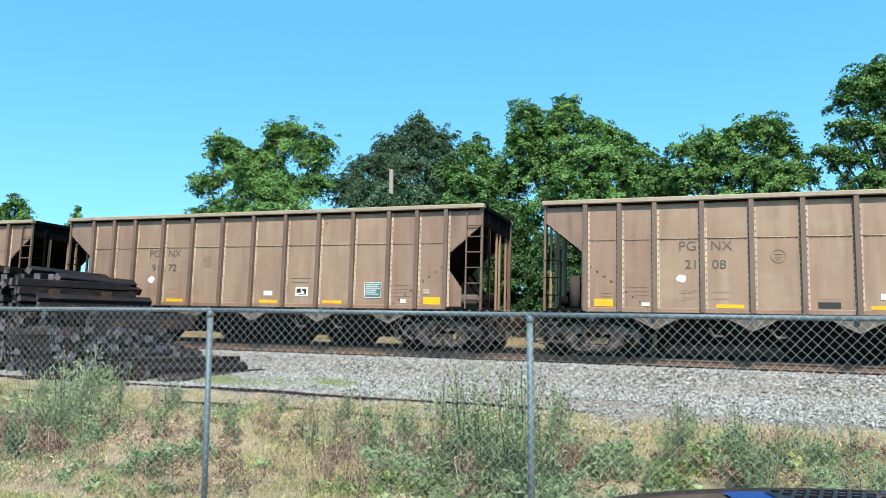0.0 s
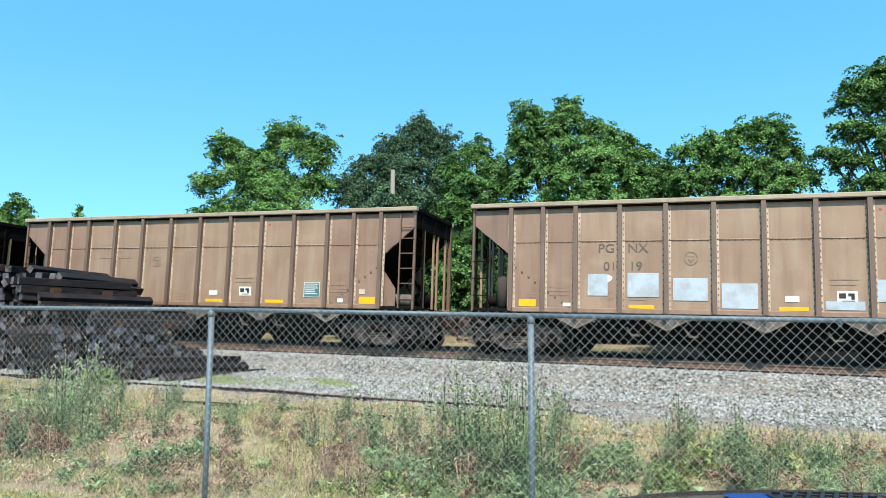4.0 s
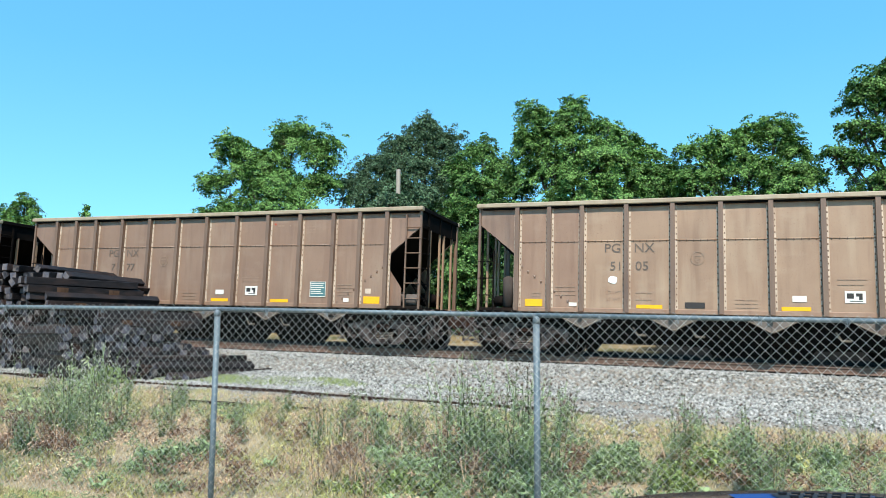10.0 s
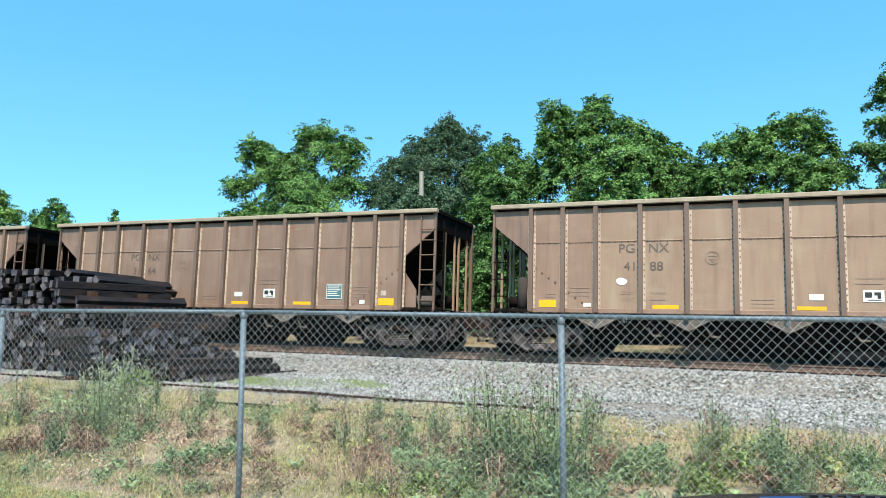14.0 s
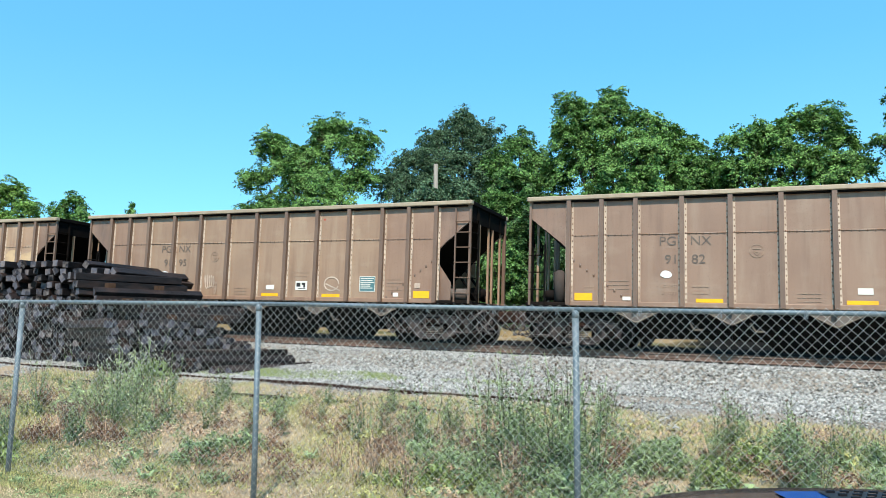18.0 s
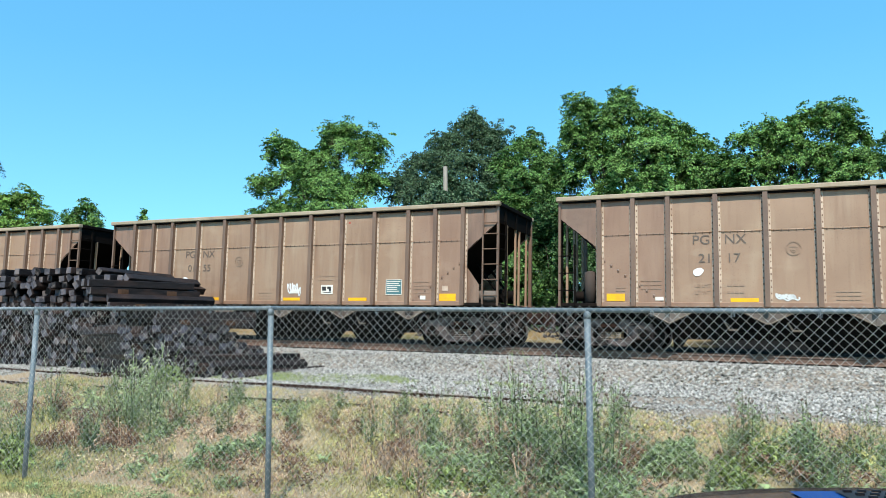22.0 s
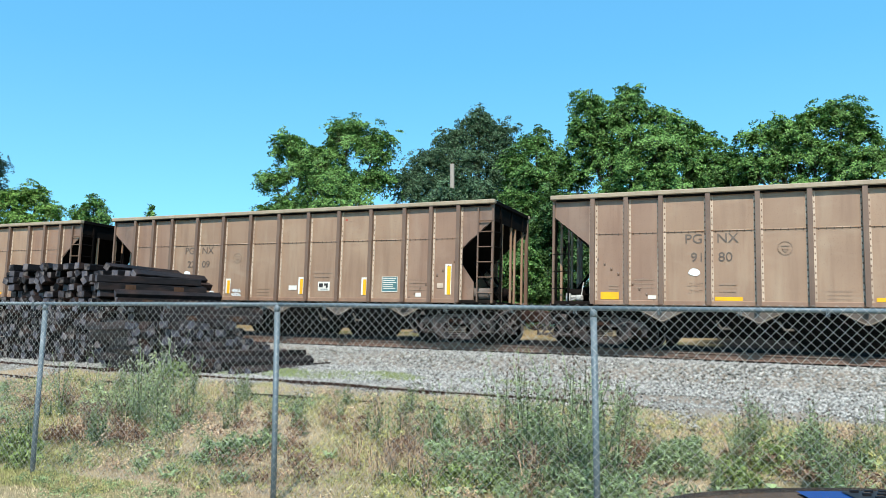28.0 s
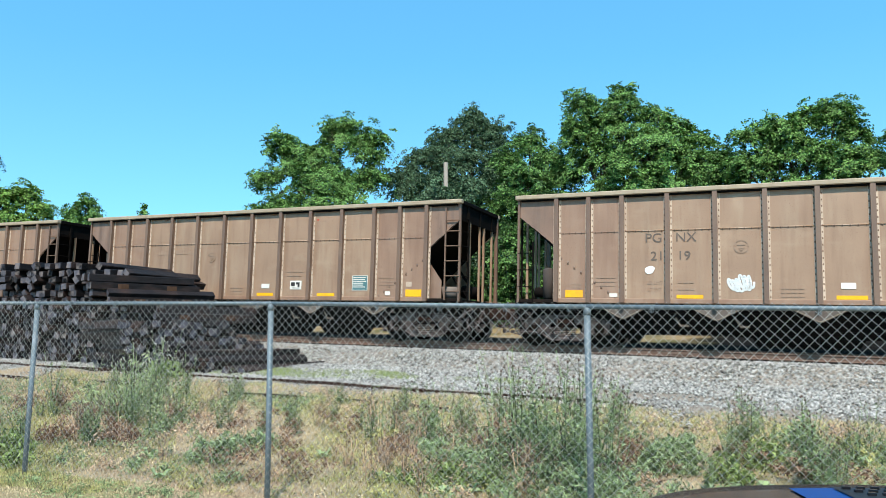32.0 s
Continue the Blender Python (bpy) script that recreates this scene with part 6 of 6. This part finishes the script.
def weed_mesh(seed, height, stems, leaf_n, dry):
    rng, nr = random.Random(seed), np.random.default_rng(seed)
    b, heads, cs = Build(), Build(), []
    for i in range(stems):
        a, l = rng.uniform(0, math.tau), rng.uniform(.05, .32) * height
        h = height * rng.uniform(.6, 1)
        p = Vector((rng.uniform(-.06, .06), rng.uniform(-.06, .06), -.05))
        top = Vector((math.cos(a) * l, math.sin(a) * l, h))
        m = p.lerp(top, .5) + Vector((rng.uniform(-.04, .04), rng.uniform(-.04, .04), 0))
        b.tube(p, m, .006, 5, .005).tube(m, top, .005, 5, .003)
        for s in range(leaf_n):
            f = rng.uniform(.1, .97)
            q = p.lerp(m, f * 2) if f < .5 else m.lerp(top, f * 2 - 1)
            cs.append((q, f))
        for _ in range(2):
            f = rng.uniform(.6, .95)
            q = m.lerp(top, f * 2 - 1)
            tip = q + Vector((rng.uniform(-.14, .14), rng.uniform(-.14, .14), rng.uniform(.08, .2)))
            b.tube(q, tip, .003, 4, .002)
            big = 1.6 if seed >= 40 else 1.0
            heads.lathe(tip, (0, 0, 1), [(-.009 * big, .003), (0, .009 * big), (.013 * big, .003)], 5)
        heads.lathe(top, (0, 0, 1), [(-.01, .004), (0, .011), (.011, .009), (.018, .003)], 6)
    leaves = Build()
    for q, f in cs:
        a = rng.uniform(0, math.tau)
        l = rng.uniform(.03, .075) if dry else rng.uniform(.05, .13) * (1.25 - .6 * f)
        d = Vector((math.cos(a), math.sin(a), rng.uniform(.1, .8))).normalized()
        s = d.cross(Vector((0, 0, 1))).normalized() * l * .2
        tip = q + d * l
        mid = q + d * l * .5
        leaves.add([q, mid + s, tip + Vector((0, 0, -l * .2)), mid - s], [(0, 1, 2, 3)])
    return b.mesh("stems", DRYWEED if dry else WEED), leaves.mesh("leaves", DRYWEED if dry else WEED), heads.mesh("seed_heads", PALEFLOWER if seed >= 40 else SEED)


def build_weeds():
    kinds = {}
    def grow(x, y, kind, turn, size, label, name="weed"):
        if kind not in kinds:
            kinds[kind] = weed_mesh(*kind)
        st, lf, hd = kinds[kind]
        ob = thing(name, pose(x, y, ground_at(x, y) + float(relief(*uv_of(x, y))) - .02, 0, 0, turn) @ Matrix.Scale(size, 4), label, "weed", "weeds along the fence")
        for n, me in (("stalk", st), ("foliage", lf), ("seed_head", hd)):
            part(n, me, None, ob)["kind"] = "stuff"
    rng = random.Random(77)
    def rosette(seed):
        r, q = random.Random(seed), Build()
        for i in range(16):
            a, l, up = i * 2.4 + r.uniform(-.3, .3), r.uniform(.10, .22), r.uniform(.2, .9)
            dd, side = Vector((math.cos(a), math.sin(a), 0)), Vector((-math.sin(a), math.cos(a), 0))
            p0, p1, p2 = dd * .02, dd * l * .55 + Vector((0, 0, l * up * .7)), dd * l + Vector((0, 0, l * up * .55))
            w = l * .17
            q.add([p0, p1 + side * w, p2, p1 - side * w, p1 + Vector((0, 0, -.01))], [(0, 1, 4), (4, 1, 2), (2, 3, 4), (0, 4, 3)])
        return q.mesh("leaves", WEED)
    rose = [rosette(i) for i in range(3)]
    for x, y, s in ((-.55, 7.35, 1.0), (-.35, 7.5, .8), (-2.9, 7.9, .8), (-1.3, 7.9, .7), (-4.2, 8.6, .9), (-3.6, 7.6, .8), (-4.9, 9.2, .7), (1.6, 7.2, .9), (2.3, 7.0, 1.0), (3.1, 7.3, .9), (2.7, 8.0, .8), (3.6, 7.9, 1.0), (4.2, 7.4, .9), (-2.2, 9.0, .8), (-.2, 9.0, .7), (1.3, 8.6, .8), (.4, 6.9, .6), (1.0, 6.7, .6)):
        ob = thing("broadleaf_weed", pose(x, y, ground_at(x, y) + float(relief(*uv_of(x, y))), 0, 0, rng.uniform(0, 360)) @ Matrix.Scale(s, 4), "low broad-leaved green weed on the verge", "weed", "weeds along the fence")
        part("foliage", rng.choice(rose), None, ob)["kind"] = "stuff"
    pale = [(40 + i, 1.45, 6, 16, False) for i in range(3)]
    for k in range(8):
        grow(-5.95 + rng.uniform(-.9, .8), 11.2 + rng.uniform(-.8, .8), rng.choice(pale), rng.uniform(0, 360), rng.uniform(.7, 1.0), "green weed with pale flower heads before the ties")
    tall = [(i, 1.45, 9, 20, False) for i in range(4)]
    low = [(10 + i, .62, 10, 20, False) for i in range(3)]
    dry = [(20 + i, .6, 10, 14, True) for i in range(3)]
    mid = [(30 + i, .95, 11, 34, False) for i in range(3)]
    # the tall clump by the post, then scattered plants along the verge
    for x, y, s in ((-.05, 7.9, 1.0), (.18, 8.0, 1.05), (.38, 7.7, .92), (.62, 7.35, 1.1), (.8, 7.5, 1.15), (.95, 7.3, 1.0), (.5, 8.3, 1.0), (.1, 8.5, 1.0), (.75, 8.0, .95), (1.1, 7.8, .8)):
        grow(x, y, rng.choice(tall), rng.uniform(0, 360), s, "tall green thistle-like weed beside the fence")
    for x, y, s in ((-5.4, 10.4, .8), (-5.6, 10.8, .75), (-5.0, 10.2, .7), (-4.9, 11.0, .8), (-4.0, 10.6, .62), (-.9, 9.3, .75), (-.75, 9.1, .7), (-1.6, 9.6, .6), (-7.4, 11.6, .8), (-7.1, 11.2, .7), (4.4, 9.4, .6), (5.2, 9.6, .6), (2.6, 8.8, .55), (3.1, 9.0, .6)):
        grow(x, y, rng.choice(tall), rng.uniform(0, 360), s, "tall green weed with dark seed heads on the verge")
    for k in range(190):
        u, v = rng.uniform(-9, 8.5) if k < 150 else rng.uniform(1, 8.5), rng.uniform(-13.6, -8.6)
        if math.sin(u * 1.1 + 1.4 * math.sin(v)) + math.sin(v * 1.9 + u) < -.35 and k % 3:
            continue
        x, y = xy_of(u, v)
        d = rng.random() < .36 or (-2.2 < x < .3 and 7.5 < y < 10)
        grow(x, y, rng.choice(dry if d else mid if u > 1.2 and k % 5 else low), rng.uniform(0, 360), rng.uniform(.35, .95), "dry brown weed on the verge" if d else "low green weed on the verge")


build_weeds()


def build_clumps():
    """Leafy mounds, each a plant of its own: place, width, height, leaf colour."""
    tone = {"grey": (GREYWEED, "grey-green thistle clump before the ties", .05, .16), "bright": (BRIGHTWEED, "bright green leafy clump on the verge", .04, .3), "green": (WEED, "green weed clump on the verge", .045, .2),
            "brown": (DEADBRUSH, "brown withered weed clump on the verge", .035, .15), "red": (DEADBRUSH, "reddish-brown dead weed clump behind the fence", .035, .15), "pink": (DRYWEED, "pale dead weed clump on the verge", .035, .15),
            "yellow": (GRASSG, "yellowing weed clump on the verge", .055, .2)}
    rows = ((-5.9, 11.7, .9, .95, "grey"), (-5.4, 11.5, .5, .6, "grey"), (-6.7, 11.6, .7, .55, "grey"), (-7.8, 16.5, .9, .45, "bright"), (-5.7, 9.7, .6, .3, "brown"), (-5.2, 9.6, .6, .34, "brown"), (-6.0, 9.5, .5, .36, "brown"), (-4.9, 9.3, .5, .3, "brown"),
            (-4.8, 10.1, .45, .36, "green"), (-3.5, 8.6, .6, .3, "green"), (-3.35, 9.1, .55, .3, "green"), (-3.1, 9.3, .5, .28, "green"), (-1.1, 10.6, .5, .5, "green"), (-1.5, 9.4, .34, .34, "yellow"), (-.25, 9.0, .7, .42, "red"), (.05, 9.5, .6, .45, "red"), (-1.3, 9.1, .5, .28, "red"),
            (-.55, 7.75, .5, .24, "bright"), (-.95, 7.75, .5, .2, "bright"), (-.15, 7.7, .45, .22, "bright"), (.4, 9.0, .6, .8, "green"), (.9, 9.1, .5, .85, "green"), (1.55, 9.0, .55, .42, "red"), (2.1, 9.0, .55, .5, "green"), (1.75, 8.6, .5, .4, "green"), (3.7, 9.6, .6, .5, "green"),
            (2.7, 9.1, .5, .36, "red"), (3.6, 8.7, .6, .3, "pink"), (4.6, 10.4, .8, .4, "pink"), (4.8, 9.4, .6, .45, "green"), (3.0, 8.8, .5, .36, "bright"), (2.4, 8.2, .5, .34, "bright"), (-6.0, 8.6, .6, .42, "bright"), (-5.6, 8.2, .4, .25, "bright"), (5.6, 10.0, .6, .4, "red"), (1.2, 8.1, .5, .4, "red"), (4.1, 9.2, .5, .3, "yellow"))
    for i, (x, y, w, hh, kind) in enumerate(rows):
        m, label, size, slim = tone[kind]
        nr = np.random.default_rng(500 + i)
        n = int(60 * w * (.5 + hh) / .6)
        a, r = nr.uniform(0, math.tau, n), nr.uniform(0, 1, n) ** .6
        top = hh * np.sqrt(np.maximum(.06, 1 - r * r)) * nr.uniform(.65, 1.1, n)
        cs = np.stack([np.cos(a) * r * w / 2, np.sin(a) * r * w / 2, nr.uniform(.05, 1, n) ** .6 * top], -1)
        ob = thing("weed_clump", pose(x, y, ground_at(x, y) + float(relief(*uv_of(x, y))) - .02), label, "weed", "weeds along the fence")
        part("foliage", array_mesh("foliage", *leaf_cloud(nr, cs, nr.uniform(.04, .10, n), 30, size * .75, .9, .3, slim), m), None, ob)["kind"] = "stuff"
        q = Build()
        for j in range(int(5 + 6 * w)):
            t, e = nr.uniform(0, math.tau), nr.uniform(.1, .9)
            q.tube((math.cos(t) * .05, math.sin(t) * .05, 0), (math.cos(t) * e * w / 2, math.sin(t) * e * w / 2, hh * nr.uniform(.7, 1.25)), .004, 4, .002)
        part("stalk", q, DRYWEED if kind in ("red", "brown", "pink") else m, ob)["kind"] = "stuff"


build_clumps()


# ---- ballast stones ----
def build_ballast():
    rng = np.random.default_rng(9)
    def stones(u0, u1, v0, v1, n, smin, smax, keep=None):
        u, v = rng.uniform(u0, u1, n), rng.uniform(v0, v1, n)
        if keep is not None:
            m = keep(u, v)
            u, v = u[m], v[m]
            n = len(u)
        s = rng.uniform(smin, smax, n)
        base = np.array([(1, 0, 0), (0, 1, 0), (-1, 0, 0), (0, -1, 0), (.2, .1, .75), (-.1, -.2, -.7)], float)
        p = base[None] * rng.uniform(.55, 1.2, (n, 6, 1)) * s[:, None, None]
        a = rng.uniform(0, math.tau, n)
        b = rng.normal(0, .5, n)
        ca, sa, cb, sb = np.cos(a)[:, None], np.sin(a)[:, None], np.cos(b)[:, None], np.sin(b)[:, None]
        x, y, z = p[..., 0], p[..., 1], p[..., 2]
        x, z = x * cb - z * sb, x * sb + z * cb
        x, y = x * ca - y * sa, x * sa + y * ca
        z = z + (rise(u, v) + s * .25)[:, None]
        verts = np.stack([x + u[:, None], y + v[:, None], z], -1).reshape(-1, 3)
        f = np.array([(0, 1, 4), (1, 2, 4), (2, 3, 4), (3, 0, 4), (1, 0, 5), (0, 3, 5)])
        return verts, (f[None] + np.arange(n)[:, None, None] * 6).reshape(-1, 3)
    thin = lambda u, v: v + .9 * np.sin(u * .8) + .5 * np.sin(u * 2.1 + 1) > rng.uniform(-8.6, -5.6, len(u))
    # a worn streak of bare earth shows near the verge
    bare = lambda u, v: (((u - 2.3) / 2.4) ** 2 + ((v + 5.75 + .1 * np.sin(u * 3)) / .62) ** 2 > 1) | (rng.random(len(u)) < .12)
    me = array_mesh("ballast", *merge([stones(-16, 14, -6.4, -1.2, 76000, .02, .045, bare), stones(-14, 13, -8.4, -6.0, 34000, .012, .034, thin)]), STONE)
    ob = new("ballast", me)
    ob.matrix_basis = GROUND_FRAME
    tagged(ob, "angular pale grey crushed-stone ballast", "ballast", kind="stuff")
    # stones between and behind the rails, coloured black in place of shade
    ob = new("dusty_ballast", array_mesh("dusty_ballast", *stones(-24, 14, -.9, 4.4, 26000, .025, .05), SHADESTONE))
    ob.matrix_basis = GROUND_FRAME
    tagged(ob, "ballast between and behind the rails, coloured black for the train's shade", "ballast", kind="stuff")


build_ballast()


# ---- parked car whose bonnet shows by the camera ----
def build_car():
    car = thing("parked_car", pose(1.148, 2.12, -.235, 0, 0, -3), "glossy black car parked nose towards the fence", "car")
    # bonnet: a crowned sheet, x across, y forward
    nx, ny = 20, 12
    b, pts, fs = Build(), [], []
    def crown(s, t):
        w = .84 - .12 * t ** 2
        return (s * w, -.75 + 1.42 * t - .16 * s * s * t, 1.27 - .03 * t - .02 * s * s - .035 * abs(s) ** 8 - .10 * max(0, t - .86) / .14)
    for j in range(ny + 1):
        for i in range(nx + 1):
            pts.append(crown(i / nx * 2 - 1, j / ny))
    for j in range(ny):
        for i in range(nx):
            a = j * (nx + 1) + i
            fs.append((a, a + 1, a + nx + 2, a + nx + 1))
    b.add(pts, fs)
    part("bonnet", b, CARPAINT, car, "glossy black bonnet", smooth=True)
    # blue patches laid on the bonnet, one with a dark louvred panel let into it
    def sheet_on(x0, x1, t0, t1, lift, n=8):
        q = Build()
        for i in range(n):
            s0, s1 = (x0 + (x1 - x0) * k / n for k in (i, i + 1))
            pts = [crown(s / (.84 - .12 * t * t), t) for s, t in ((s0, t0), (s1, t0), (s1, t1), (s0, t1))]
            q.add([(x, y, z + lift) for x, y, z in pts], [(0, 1, 2, 3)])
        return q
    part("bonnet_scoop", sheet_on(-.26, .2, .38, .775, .004), CARBLUE, car, "blue patch on the bonnet", smooth=True)
    part("bonnet_scoop", sheet_on(.26, .6, .38, .795, .004), CARBLUE, car, "blue patch on the bonnet", smooth=True)
    part("louvre_panel", sheet_on(-.13, .18, .42, .765, .008), PLASTIC, car, "black louvred panel")
    for j in range(3):
        for i in range(7):
            x, y, z = crown((-.10 + i * .043 + .018 * j) / .78, .745 - .035 * j)
            v = Build().box(x - .012, x + .012, y - .007, y + .007, z + .004, z + .017, c=.002)
            part("louvre", v, CARPAINT, car)
    body = Build().prism([(-.86, .25), (.86, .25), (.88, .85), (.8, 1.08), (-.8, 1.08), (-.88, .85)], -3.6, .45)
    part("body", body, CARPAINT, car)
    part("bumper", Build().box(-.84, .84, .42, .62, .35, .8, c=.08), PLASTIC, car)
    part("cabin", Build().prism([(-.74, 1.07), (.74, 1.07), (.6, 1.6), (-.6, 1.6)], -3.0, -1.75), CARPAINT, car)
    ws = Build().add([(-.72, -.85, 1.2), (.72, -.85, 1.2), (.6, -1.75, 1.6), (-.6, -1.75, 1.6), (-.72, -.87, 1.18), (.72, -.87, 1.18), (.6, -1.77, 1.58), (-.6, -1.77, 1.58)], [(0, 1, 2, 3), (7, 6, 5, 4), (0, 4, 5, 1), (1, 5, 6, 2), (2, 6, 7, 3), (3, 7, 4, 0)])
    part("windscreen", ws, GLASS, car)
    for x in (-.8, .8):
        for y in (-2.8, -.2):
            w = Build().lathe((x, y, .33), (1 if x > 0 else -1, 0, 0), [(-.1, .2), (-.1, .32), (.08, .32), (.1, .28), (.1, .2), (.07, .05)], 20)
            part("wheel", w, RUBBER, car)


build_car()

motions()
